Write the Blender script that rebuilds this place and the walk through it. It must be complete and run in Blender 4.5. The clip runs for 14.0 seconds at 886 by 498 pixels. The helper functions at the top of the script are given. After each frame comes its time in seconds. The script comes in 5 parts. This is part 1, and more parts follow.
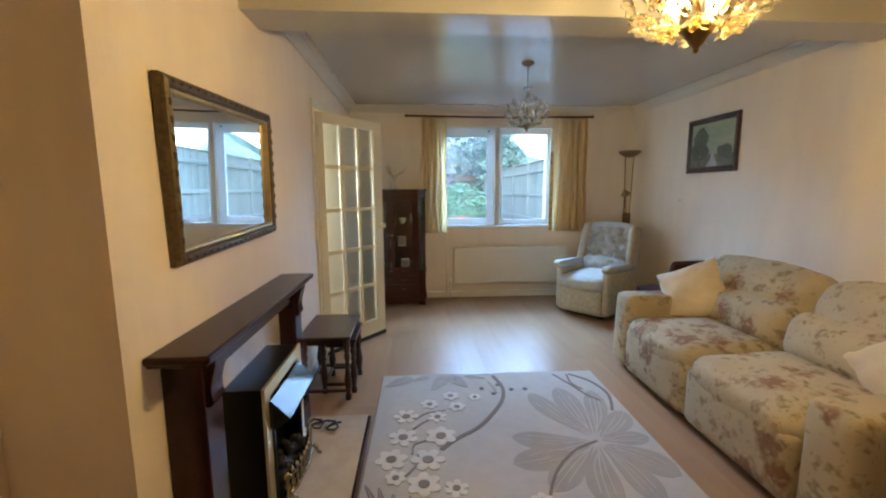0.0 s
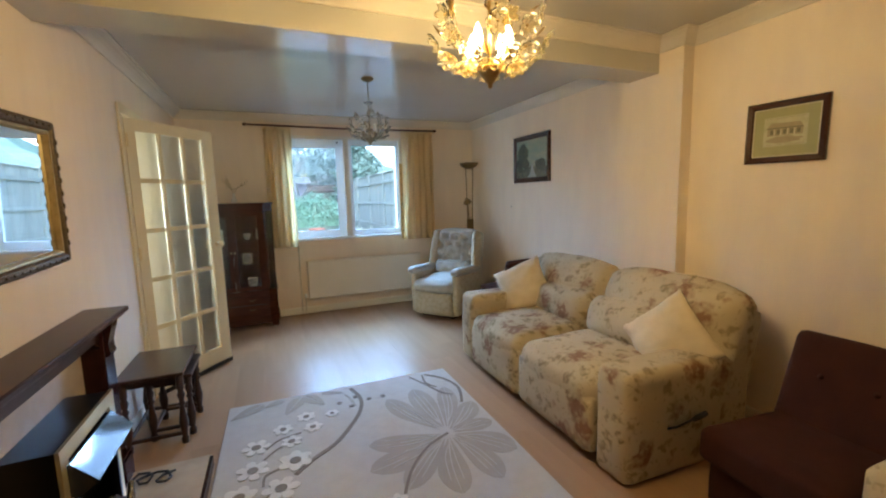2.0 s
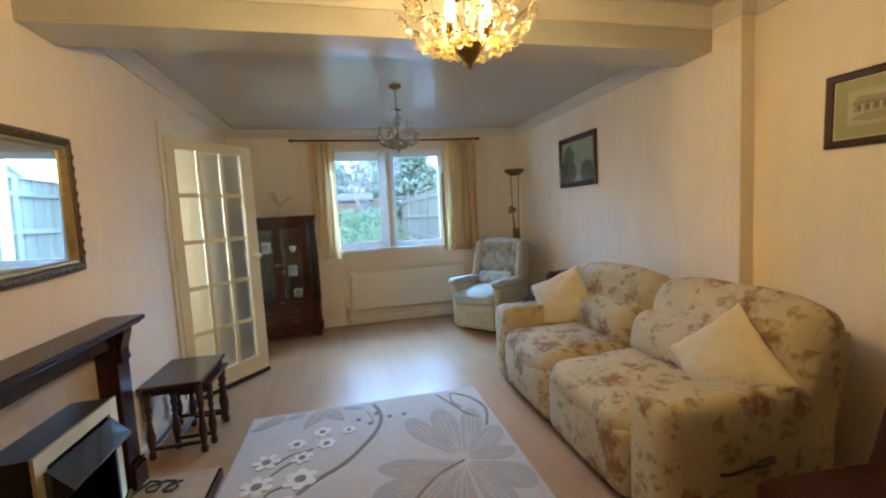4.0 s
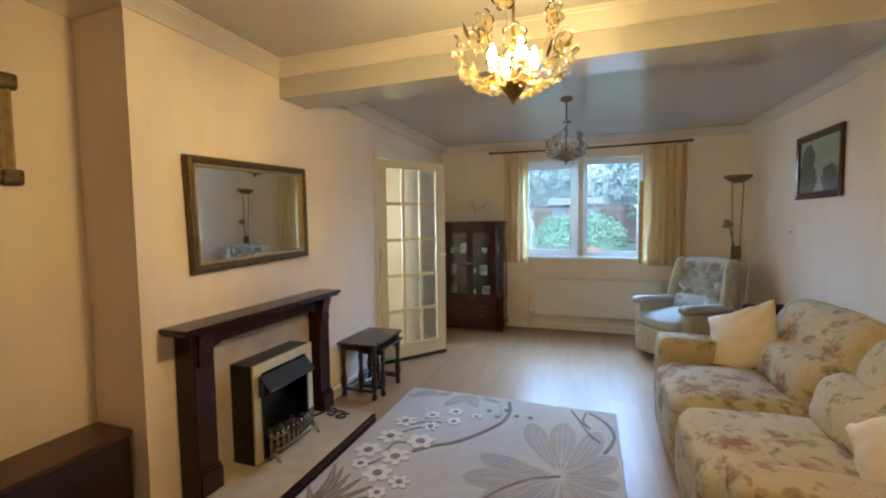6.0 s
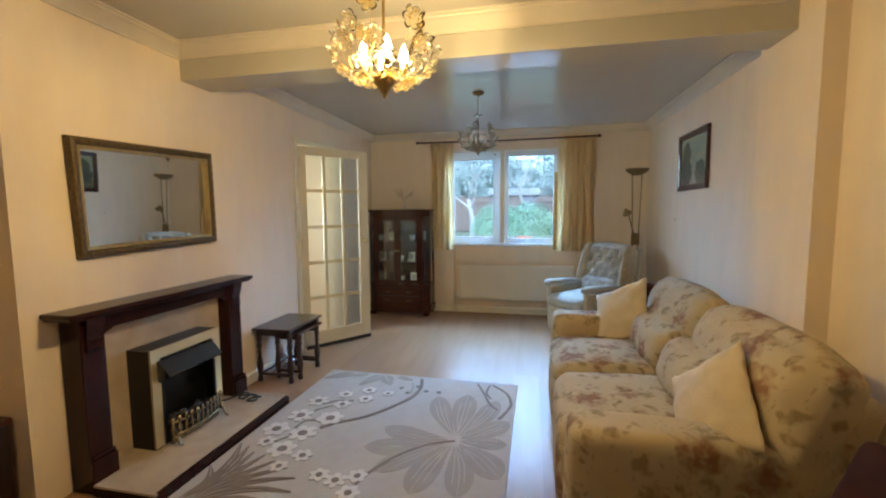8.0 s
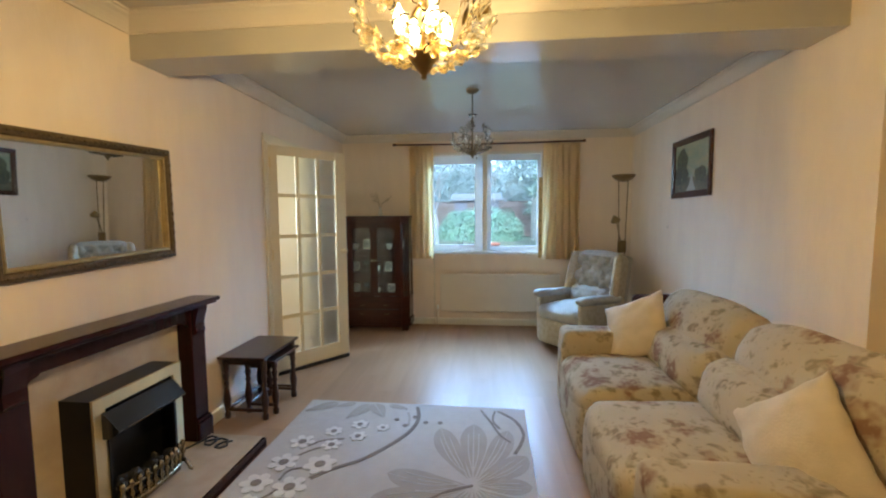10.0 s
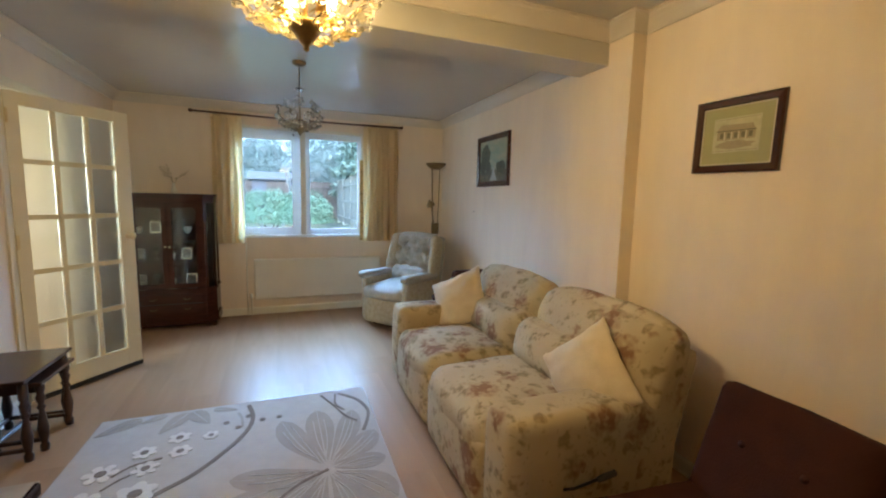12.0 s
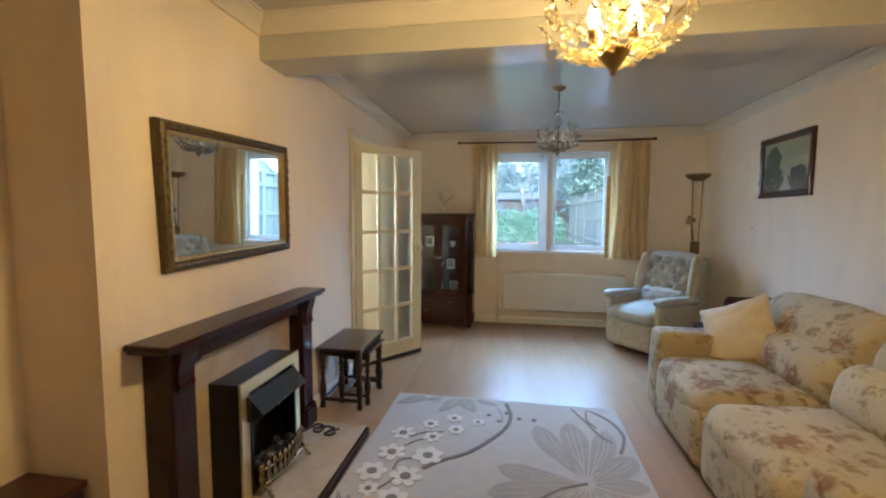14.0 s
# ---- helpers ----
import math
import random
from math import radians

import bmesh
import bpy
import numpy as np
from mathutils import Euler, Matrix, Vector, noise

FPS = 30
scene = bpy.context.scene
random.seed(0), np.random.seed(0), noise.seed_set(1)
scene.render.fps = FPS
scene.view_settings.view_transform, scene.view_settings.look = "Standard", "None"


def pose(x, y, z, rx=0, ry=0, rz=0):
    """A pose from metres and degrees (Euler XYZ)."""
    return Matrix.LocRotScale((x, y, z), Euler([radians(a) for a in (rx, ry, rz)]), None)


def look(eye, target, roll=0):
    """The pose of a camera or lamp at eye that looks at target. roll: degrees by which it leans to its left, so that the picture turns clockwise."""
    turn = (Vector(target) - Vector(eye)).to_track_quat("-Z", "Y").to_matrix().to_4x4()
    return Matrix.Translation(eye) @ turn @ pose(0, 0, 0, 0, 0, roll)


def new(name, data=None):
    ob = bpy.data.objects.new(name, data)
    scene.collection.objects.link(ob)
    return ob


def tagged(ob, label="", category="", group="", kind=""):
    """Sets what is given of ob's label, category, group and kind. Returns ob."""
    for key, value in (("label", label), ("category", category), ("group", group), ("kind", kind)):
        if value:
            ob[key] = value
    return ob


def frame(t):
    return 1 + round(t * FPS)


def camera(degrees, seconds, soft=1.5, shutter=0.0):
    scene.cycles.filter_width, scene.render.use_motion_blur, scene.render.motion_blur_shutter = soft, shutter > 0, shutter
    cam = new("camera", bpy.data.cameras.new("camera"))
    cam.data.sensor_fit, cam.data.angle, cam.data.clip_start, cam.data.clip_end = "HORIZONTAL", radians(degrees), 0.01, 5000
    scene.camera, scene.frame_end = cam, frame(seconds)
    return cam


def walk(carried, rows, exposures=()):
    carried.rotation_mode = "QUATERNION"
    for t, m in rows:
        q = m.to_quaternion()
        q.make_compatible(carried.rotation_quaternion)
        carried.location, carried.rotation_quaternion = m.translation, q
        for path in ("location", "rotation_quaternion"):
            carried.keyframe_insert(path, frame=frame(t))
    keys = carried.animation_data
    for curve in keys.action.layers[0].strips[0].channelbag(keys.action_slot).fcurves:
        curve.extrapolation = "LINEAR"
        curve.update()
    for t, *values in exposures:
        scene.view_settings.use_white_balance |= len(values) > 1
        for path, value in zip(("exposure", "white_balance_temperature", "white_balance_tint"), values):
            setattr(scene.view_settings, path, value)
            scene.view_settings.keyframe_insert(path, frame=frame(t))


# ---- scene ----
cam = camera(93.7, 14.0, soft=2.1)
PATH = [
    (0, (0.089, 0.169, 1.376), (0.217, 2.145, 1.1), -0.3),
    (0.5, (0.117, 0.084, 1.393), (0.557, 2.019, 1.142), -1.0),
    (1, (0.145, 0.079, 1.401), (0.792, 1.956, 1.156), -1.6),
    (1.5, (0.179, 0.082, 1.402), (0.921, 1.923, 1.156), -1.6),
    (2, (0.179, 0.085, 1.404), (0.938, 1.919, 1.156), -1.6),
    (4.5, (0.75, 0.198, 1.334), (0.959, 2.182, 1.193), -2.9),
    (5, (1.013, 0.225, 1.374), (0.865, 2.216, 1.255), -1.8),
    (5.5, (1.154, 0.067, 1.365), (0.677, 2.005, 1.244), -1.4),
    (6, (1.185, -0.015, 1.382), (0.534, 1.872, 1.258), -0.7),
    (6.5, (1.269, -0.074, 1.378), (0.571, 1.793, 1.214), -0.3),
    (7, (1.424, -0.106, 1.36), (0.833, 1.795, 1.166), -0.0),
    (7.5, (1.451, -0.09, 1.359), (0.959, 1.839, 1.166), -0.1),
    (8, (1.486, -0.081, 1.356), (1.075, 1.868, 1.181), -0.4),
    (10.5, (0.985, 0.257, 1.385), (0.963, 2.251, 1.231), -0.3),
    (11, (0.893, 0.277, 1.378), (1.336, 2.22, 1.205), 0.3),
    (11.5, (0.89, 0.209, 1.381), (1.682, 2.035, 1.175), 0.8),
    (12, (0.87, 0.184, 1.384), (1.591, 2.035, 1.153), 1.2),
    (12.5, (0.797, 0.156, 1.384), (1.187, 2.108, 1.191), 0.9),
    (13, (0.694, 0.11, 1.376), (0.664, 2.104, 1.227), 0.6),
    (13.5, (0.652, 0.099, 1.378), (0.409, 2.079, 1.235), 0.5),
    (14, (0.654, 0.117, 1.37), (0.333, 2.084, 1.211), 0.3),
]
EXPO = 3.43
walk(cam, [(t, look(eye, target, roll)) for t, eye, target, roll in PATH], [(0.0, EXPO), (14.0, EXPO)])

# ---- world, sun, large lights ----
world = bpy.data.worlds.new("world")
scene.world = world
world.use_nodes = True
wt = world.node_tree
sky = wt.nodes.new("ShaderNodeTexSky")
sky.sky_type = "NISHITA"
sky.sun_disc = False
sky.sun_elevation, sky.sun_rotation = radians(38), radians(200)
sky.air_density, sky.dust_density, sky.ozone_density = 1.0, 0.5, 5.0
wt.links.new(sky.outputs[0], wt.nodes["Background"].inputs[0])
wt.nodes["Background"].inputs[1].default_value = 0.145

sun = new("sun", bpy.data.lights.new("sun", "SUN"))
sun.data.energy, sun.data.angle, sun.data.color = 0.75, radians(14), (0.86, 0.94, 1.0)
sun.matrix_world = look((0, 0, 0), (-0.27, 0.74, -0.62))


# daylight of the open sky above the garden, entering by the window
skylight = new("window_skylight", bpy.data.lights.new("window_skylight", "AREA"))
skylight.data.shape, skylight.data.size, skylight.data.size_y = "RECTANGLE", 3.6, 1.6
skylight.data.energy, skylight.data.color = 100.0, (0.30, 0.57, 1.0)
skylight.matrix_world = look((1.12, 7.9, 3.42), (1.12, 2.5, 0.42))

hall_day = new("hall_daylight", bpy.data.lights.new("hall_daylight", "AREA"))
hall_day.data.shape, hall_day.data.size, hall_day.data.size_y = "RECTANGLE", 1.05, 0.95
hall_day.data.energy, hall_day.data.color = 3.2, (0.92, 1.0, 0.82)
hall_day.matrix_world = look((-2.08, 3.9, 1.45), (0.0, 3.9, 1.35))


# ---- materials ----
def mat(name, color, rough=0.6, metal=0.0, second=None, scale=6.0, detail=4.0, amount=0.5, bump=0.0,
        bump_scale=80.0, stretch=(1, 1, 1), spec=0.5, spread=0.0, coat=0.0, rough_var=0.0):
    """Principled material with large and fine variation, relief and an optional tint per object."""
    m = bpy.data.materials.new(name)
    m.use_nodes = True
    nt = m.node_tree
    b = nt.nodes["Principled BSDF"]
    b.inputs["Roughness"].default_value = rough
    b.inputs["Metallic"].default_value = metal
    b.inputs["Specular IOR Level"].default_value = spec
    b.inputs["Coat Weight"].default_value = coat
    tc = nt.nodes.new("ShaderNodeTexCoord")
    mp = nt.nodes.new("ShaderNodeMapping")
    mp.inputs["Scale"].default_value = stretch
    nt.links.new(tc.outputs["Object"], mp.inputs[0])
    n1 = nt.nodes.new("ShaderNodeTexNoise")
    n1.inputs["Scale"].default_value, n1.inputs["Detail"].default_value = scale, detail
    nt.links.new(mp.outputs[0], n1.inputs[0])
    mix = nt.nodes.new("ShaderNodeMix")
    mix.data_type = "RGBA"
    second = second or tuple(c * 0.82 for c in color)
    mix.inputs[6].default_value, mix.inputs[7].default_value = (*color, 1), (*second, 1)
    ramp = nt.nodes.new("ShaderNodeMapRange")
    ramp.inputs[1].default_value, ramp.inputs[2].default_value = 0.35, 0.7
    ramp.inputs[4].default_value = amount
    nt.links.new(n1.outputs[0], ramp.inputs[0])
    nt.links.new(ramp.outputs[0], mix.inputs[0])
    out = mix.outputs[2]
    if spread:
        info = nt.nodes.new("ShaderNodeObjectInfo")
        hsv = nt.nodes.new("ShaderNodeHueSaturation")
        mr = nt.nodes.new("ShaderNodeMapRange")
        mr.inputs[3].default_value, mr.inputs[4].default_value = 1 - spread, 1 + spread
        nt.links.new(info.outputs["Random"], mr.inputs[0])
        nt.links.new(mr.outputs[0], hsv.inputs["Value"])
        nt.links.new(out, hsv.inputs["Color"])
        out = hsv.outputs[0]
    nt.links.new(out, b.inputs["Base Color"])
    if rough_var:
        rr = nt.nodes.new("ShaderNodeMapRange")
        rr.inputs[3].default_value, rr.inputs[4].default_value = rough - rough_var, rough + rough_var
        nt.links.new(n1.outputs[0], rr.inputs[0])
        nt.links.new(rr.outputs[0], b.inputs["Roughness"])
    if bump:
        n2 = nt.nodes.new("ShaderNodeTexNoise")
        n2.inputs["Scale"].default_value, n2.inputs["Detail"].default_value = bump_scale, 3
        nt.links.new(mp.outputs[0], n2.inputs[0])
        bp = nt.nodes.new("ShaderNodeBump")
        bp.inputs["Strength"].default_value, bp.inputs["Distance"].default_value = bump, 0.004
        nt.links.new(n2.outputs[0], bp.inputs["Height"])
        nt.links.new(bp.outputs[0], b.inputs["Normal"])
    return m


def glass(name, color=(1, 1, 1), rough=0.0, ior=1.45):
    m = bpy.data.materials.new(name)
    m.use_nodes = True
    b = m.node_tree.nodes["Principled BSDF"]
    b.inputs["Base Color"].default_value = (*color, 1)
    b.inputs["Roughness"].default_value = rough
    b.inputs["IOR"].default_value = ior
    b.inputs["Transmission Weight"].default_value = 1.0
    return m


def glow(name, color, strength):
    m = bpy.data.materials.new(name)
    m.use_nodes = True
    b = m.node_tree.nodes["Principled BSDF"]
    b.inputs["Base Color"].default_value = (*color, 1)
    b.inputs["Emission Color"].default_value = (*color, 1)
    b.inputs["Emission Strength"].default_value = strength
    return m


WALLPAPER = mat("wallpaper", (0.83, 0.71, 0.58), 0.75, second=(0.72, 0.605, 0.495), scale=5, detail=7, amount=0.42, bump=0.36,
                bump_scale=26, stretch=(1.5, 1.5, 0.42), spec=0.3)
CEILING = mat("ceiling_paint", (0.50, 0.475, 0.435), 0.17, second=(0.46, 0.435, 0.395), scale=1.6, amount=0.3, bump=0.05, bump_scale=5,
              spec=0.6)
GLOSS_WHITE = mat("gloss_paint", (0.8, 0.76, 0.66), 0.35, second=(0.76, 0.7, 0.58), scale=3, amount=0.5, bump=0.05, bump_scale=30)
COVING = mat("coving_paint", (0.66, 0.60, 0.52), 0.6, scale=4, amount=0.3, bump=0.05)
PVC = mat("window_frame_white", (0.84, 0.86, 0.87), 0.3, scale=3, amount=0.25)
DOOR_PAINT = mat("door_cream_paint", (0.78, 0.71, 0.55), 0.4, second=(0.72, 0.64, 0.47), scale=5, amount=0.4, bump=0.05, bump_scale=40)
LAMINATE = mat("oak_laminate", (0.37, 0.225, 0.130), 0.33, second=(0.30, 0.175, 0.095), scale=2.2, amount=0.6,
               stretch=(5, 0.5, 1), spread=0.06, spec=0.16, rough_var=0.05)
SUBFLOOR = mat("floor_joint", (0.2, 0.115, 0.06), 0.8)
CLEAR = glass("window_glass")


# ---- mesh helpers ----
def link_bm(name, bm, material, smooth=False):
    bmesh.ops.recalc_face_normals(bm, faces=bm.faces)
    me = bpy.data.meshes.new(name)
    bm.to_mesh(me)
    bm.free()
    me.materials.append(material)
    if smooth:
        for p in me.polygons:
            p.use_smooth = True
    return new(name, me)


def part(name, bm, material, parent, label="", smooth=False):
    ob = link_bm(name, bm, material, smooth)
    ob.parent = parent
    return tagged(ob, label)


def thing(name, label, category, m=None, group="", kind=""):
    ob = new(name)
    ob.empty_display_size = 0.1
    if m is not None:
        ob.matrix_world = m
    return tagged(ob, label, category, group, kind)


def box(bm, x0, x1, y0, y1, z0, z1, m=None):
    vs = [bm.verts.new((x, y, z)) for x in (x0, x1) for y in (y0, y1) for z in (z0, z1)]
    if m is not None:
        for v in vs:
            v.co = m @ v.co
    fs = [bm.faces.new([vs[i] for i in f]) for f in ((0, 1, 3, 2), (4, 6, 7, 5), (0, 4, 5, 1), (2, 3, 7, 6), (0, 2, 6, 4), (1, 5, 7, 3))]
    return vs, fs


def boxes(*rows):
    bm = bmesh.new()
    for r in rows:
        box(bm, *r)
    return bm


def rbox(x0, x1, y0, y1, z0, z1, r=0.006, seg=2, bm=None):
    """A box with rounded edges."""
    bm = bm or bmesh.new()
    vs, fs = box(bm, x0, x1, y0, y1, z0, z1)
    es = list({e for f in fs for e in f.edges})
    bmesh.ops.bevel(bm, geom=es, offset=r, segments=seg, profile=0.5, affect="EDGES")
    return bm


def lathe(profile, seg=20, bm=None, m=None, close=True):
    """Turns (radius, height) rows round the z axis."""
    bm = bm or bmesh.new()
    rings = []
    for r, z in profile:
        ring = [bm.verts.new((r * math.cos(2 * math.pi * i / seg), r * math.sin(2 * math.pi * i / seg), z)) for i in range(seg)]
        rings.append(ring)
    for a, b in zip(rings, rings[1:]):
        for i in range(seg):
            bm.faces.new((a[i], a[(i + 1) % seg], b[(i + 1) % seg], b[i]))
    if close:
        bm.faces.new(rings[0][::-1])
        bm.faces.new(rings[-1])
    if m is not None:
        for ring in rings:
            for v in ring:
                v.co = m @ v.co
    return bm


def tube(points, radius, seg=8, bm=None):
    """A round bar along points; radius is one number or one for each point."""
    bm = bm or bmesh.new()
    pts = [Vector(p) for p in points]
    rad = radius if isinstance(radius, (list, tuple)) else [radius] * len(pts)
    rings = []
    for i, p in enumerate(pts):
        d = (pts[min(i + 1, len(pts) - 1)] - pts[max(i - 1, 0)]).normalized()
        side = d.cross(Vector((0, 0, 1)) if abs(d.z) < 0.9 else Vector((1, 0, 0))).normalized()
        up = d.cross(side)
        rings.append([bm.verts.new(p + rad[i] * (math.cos(2 * math.pi * k / seg) * side + math.sin(2 * math.pi * k / seg) * up)) for k in range(seg)])
    for a, b in zip(rings, rings[1:]):
        for i in range(seg):
            bm.faces.new((a[i], a[(i + 1) % seg], b[(i + 1) % seg], b[i]))
    bm.faces.new(rings[0][::-1])
    bm.faces.new(rings[-1])
    return bm


def sweep(path, profile, closed, bm=None):
    """Sweeps a (inward, height) profile along a plan path with the room on its left, mitred at the corners."""
    bm = bm or bmesh.new()
    n = len(path)
    rings = []
    for i in range(n):
        p = Vector(path[i])
        a = (p - Vector(path[i - 1])).normalized() if (closed or i > 0) else None
        b = (Vector(path[(i + 1) % n]) - p).normalized() if (closed or i < n - 1) else None
        a, b = a or b, b or a
        na, nb = Vector((-a.y, a.x)), Vector((-b.y, b.x))
        mit = (na + nb) / (1 + na.dot(nb))
        rings.append([bm.verts.new((p.x + mit.x * d, p.y + mit.y * d, z)) for d, z in profile])
    k = len(profile)
    for i in range(n if closed else n - 1):
        a, b = rings[i], rings[(i + 1) % n]
        for j in range(k):
            bm.faces.new((a[j], b[j], b[(j + 1) % k], a[(j + 1) % k]))
    if not closed:
        bm.faces.new(rings[0])
        bm.faces.new(rings[-1][::-1])
    return bm


def structure(name, bm, material, label="", category="", smooth=False):
    return tagged(link_bm(name, bm, material, smooth), label, category or name.split("_")[0], kind="structure")


# ---- the room ----
H = 2.41                      # ceiling
XL, XR, YF = -0.70, 2.89, 5.46  # chimney breast and hall wall, party wall, garden wall
XP, XN = 2.70, 2.795          # pier, near part of the party wall
XA, YB = -1.03, -1.30         # alcove wall, back wall
Y0 = 1.28                     # near corner of the chimney breast
BY0, BY1, BZ = 2.24, 2.50, 2.20  # ceiling beam
DY0, DY1, DH = 3.56, 4.31, 2.02  # doorway to the hall
WX0, WX1, WZ0, WZ1 = 0.43, 1.815, 0.93, 2.165  # window opening

floor_ob = structure("floor", boxes((-2.2, 3.2, -1.5, 5.75, -0.15, -0.012)), SUBFLOOR, "oak-effect laminate floor in long planks", "floor")
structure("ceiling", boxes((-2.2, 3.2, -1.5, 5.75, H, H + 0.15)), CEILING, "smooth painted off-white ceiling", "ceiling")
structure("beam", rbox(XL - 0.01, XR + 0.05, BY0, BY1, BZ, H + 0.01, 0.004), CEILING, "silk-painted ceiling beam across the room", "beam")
structure("wall_north", boxes((-0.82, WX0, YF, YF + 0.28, 0, H), (WX1, 3.2, YF, YF + 0.28, 0, H), (WX0, WX1, YF, YF + 0.28, 0, WZ0),
          (WX0, WX1, YF, YF + 0.28, WZ1, H)), WALLPAPER, "cream papered wall with a window", "wall")
structure("wall_east_far", boxes((XR, 3.2, 2.56, YF, 0, H)), WALLPAPER, "cream papered wall with faint upright streaks", "wall")
structure("wall_pier", boxes((XP, 3.2, 2.055, 2.56, 0, H)), WALLPAPER, "cream papered pier under the ceiling beam", "wall")
structure("wall_east_near", boxes((XN, 3.2, YB, 2.055, 0, H)), WALLPAPER, "cream papered wall lit warm by the lamp", "wall")
structure("wall_south", boxes((-1.2, 3.2, YB - 0.15, YB, 0, H)), WALLPAPER, "plain cream papered wall", "wall")
structure("wall_alcove", boxes((-1.2, XA, YB, Y0, 0, H)), WALLPAPER, "cream papered alcove wall", "wall")
structure("wall_chimney_breast", boxes((-1.2, XL, Y0, 2.75, 0, H)), WALLPAPER, "cream papered chimney breast", "wall")
structure("wall_west", boxes((-0.82, XL, 2.75, DY0, 0, H), (-0.82, XL, DY1, YF, 0, H), (-0.82, XL, DY0, DY1, DH, H)), WALLPAPER,
          "cream papered wall with the hall doorway", "wall")
# hall behind the doorway, with a small window
structure("wall_hall_west", boxes((-2.2, -2.05, 2.75, 3.3, 0, H), (-2.2, -2.05, 4.5, 5.75, 0, H), (-2.2, -2.05, 3.3, 4.5, 0, 0.9),
          (-2.2, -2.05, 3.3, 4.5, 2.0, H)), WALLPAPER, "cream hall wall with a small window", "wall")
structure("wall_hall_south", boxes((-2.2, -1.2, 2.6, 2.75, 0, H)), WALLPAPER, "plain cream hall wall", "wall")
structure("wall_hall_north", boxes((-2.05, -0.82, YF, YF + 0.28, 0, H)), WALLPAPER, "plain cream hall wall", "wall")

COVE = [(0, H - 0.085), (0.012, H - 0.085), (0.014, H - 0.074), (0.022, H - 0.062), (0.036, H - 0.046), (0.054, H - 0.03),
        (0.072, H - 0.02), (0.076, H - 0.012), (0.09, H - 0.01), (0.09, H), (0, H)]
near_path = [(XN, YB), (XN, 2.055), (XP, 2.055), (XP, BY0), (XL, BY0), (XL, Y0), (XA, Y0), (XA, YB)]
structure("cornice", sweep(near_path, COVE, True), COVING, "moulded plaster cornice painted off-white", "cornice")
structure("cornice_far", sweep([(XR, 2.56), (XR, YF), (XL, YF), (XL, BY1)], COVE, False), COVING, "moulded plaster cornice painted off-white", "cornice")
SKIRT = [(0, 0), (0.014, 0), (0.014, 0.07), (0.008, 0.085), (0, 0.085)]
structure("baseboard", sweep([(XR, 2.56), (XR, YF), (XL, YF), (XL, DY1 + 0.07)], SKIRT, False), GLOSS_WHITE, "cream gloss skirting board", "baseboard")
structure("baseboard_west", sweep([(XL, DY0 - 0.07), (XL, 2.54)], SKIRT, False), GLOSS_WHITE, "cream gloss skirting board", "baseboard")
structure("baseboard_near", sweep([(XN, YB), (XN, 2.055), (XP, 2.055), (XP, 2.56)], SKIRT, False), GLOSS_WHITE, "cream gloss skirting board", "baseboard")

MAHOGANY = mat("mahogany", (0.030, 0.008, 0.008), 0.22, second=(0.019, 0.005, 0.006), scale=9, amount=0.6, stretch=(3, 3, 0.6), bump=0.03, spec=0.26, coat=0.05)
DARK_OAK = mat("dark_stained_oak", (0.05, 0.02, 0.012), 0.3, second=(0.022, 0.009, 0.006), scale=9, amount=0.8, stretch=(8, 1, 1), bump=0.08, coat=0.25)
RED_MAHOGANY = mat("red_mahogany", (0.075, 0.018, 0.010), 0.3, second=(0.04, 0.010, 0.007), scale=6, amount=0.8, stretch=(6, 1, 1), coat=0.2)
MARBLE = mat("beige_marble", (0.52, 0.42, 0.32), 0.22, second=(0.42, 0.32, 0.235), scale=10, detail=8, amount=0.7, bump=0.02)
BLACK_METAL = mat("black_enamel", (0.008, 0.008, 0.009), 0.3, scale=12, amount=0.4, bump=0.04, spec=0.3)
GLOSS_BLACK = mat("black_glossy_canopy", (0.02, 0.022, 0.026), 0.07, scale=10, amount=0.3, spec=0.6, coat=0.25)
BRASS = mat("polished_brass", (0.76, 0.64, 0.4), 0.36, 0.75, second=(0.66, 0.54, 0.32), scale=18, amount=0.25)
BRONZE = mat("antique_bronze", (0.16, 0.10, 0.045), 0.42, 0.85, second=(0.08, 0.05, 0.02), scale=24, amount=0.8, bump=0.15, bump_scale=60)
GILT = mat("worn_gilt", (0.13, 0.09, 0.042), 0.5, 0.35, second=(0.06, 0.04, 0.02), scale=60, amount=0.9, bump=0.5, bump_scale=70)
GILT_LIGHT = mat("pale_gilt", (0.46, 0.35, 0.17), 0.42, 0.6, second=(0.3, 0.22, 0.1), scale=30, amount=0.7, bump=0.1)
BLUE_GREY_VELOUR = mat("pale_blue_grey_velour", (0.47, 0.46, 0.42), 0.9, second=(0.37, 0.36, 0.325), scale=14, amount=0.7, bump=0.3, bump_scale=180, spec=0.2)
CHOCOLATE = mat("chocolate_cord", (0.044, 0.012, 0.0065), 0.9, second=(0.028, 0.008, 0.0045), scale=12, amount=0.7, bump=0.35, bump_scale=200, spec=0.2)
IVORY = mat("ivory_cushion_cloth", (0.64, 0.54, 0.41), 0.85, second=(0.56, 0.46, 0.335), scale=16, amount=0.6, bump=0.4, bump_scale=120, spec=0.2)
CURTAIN = mat("gold_cream_curtain", (0.86, 0.74, 0.51), 0.8, second=(0.82, 0.69, 0.45), scale=9, amount=0.6, bump=0.15, bump_scale=150, stretch=(1, 1, 0.3), spec=0.2)
RADIATOR = mat("radiator_enamel", (0.76, 0.7, 0.6), 0.35, scale=4, amount=0.25)
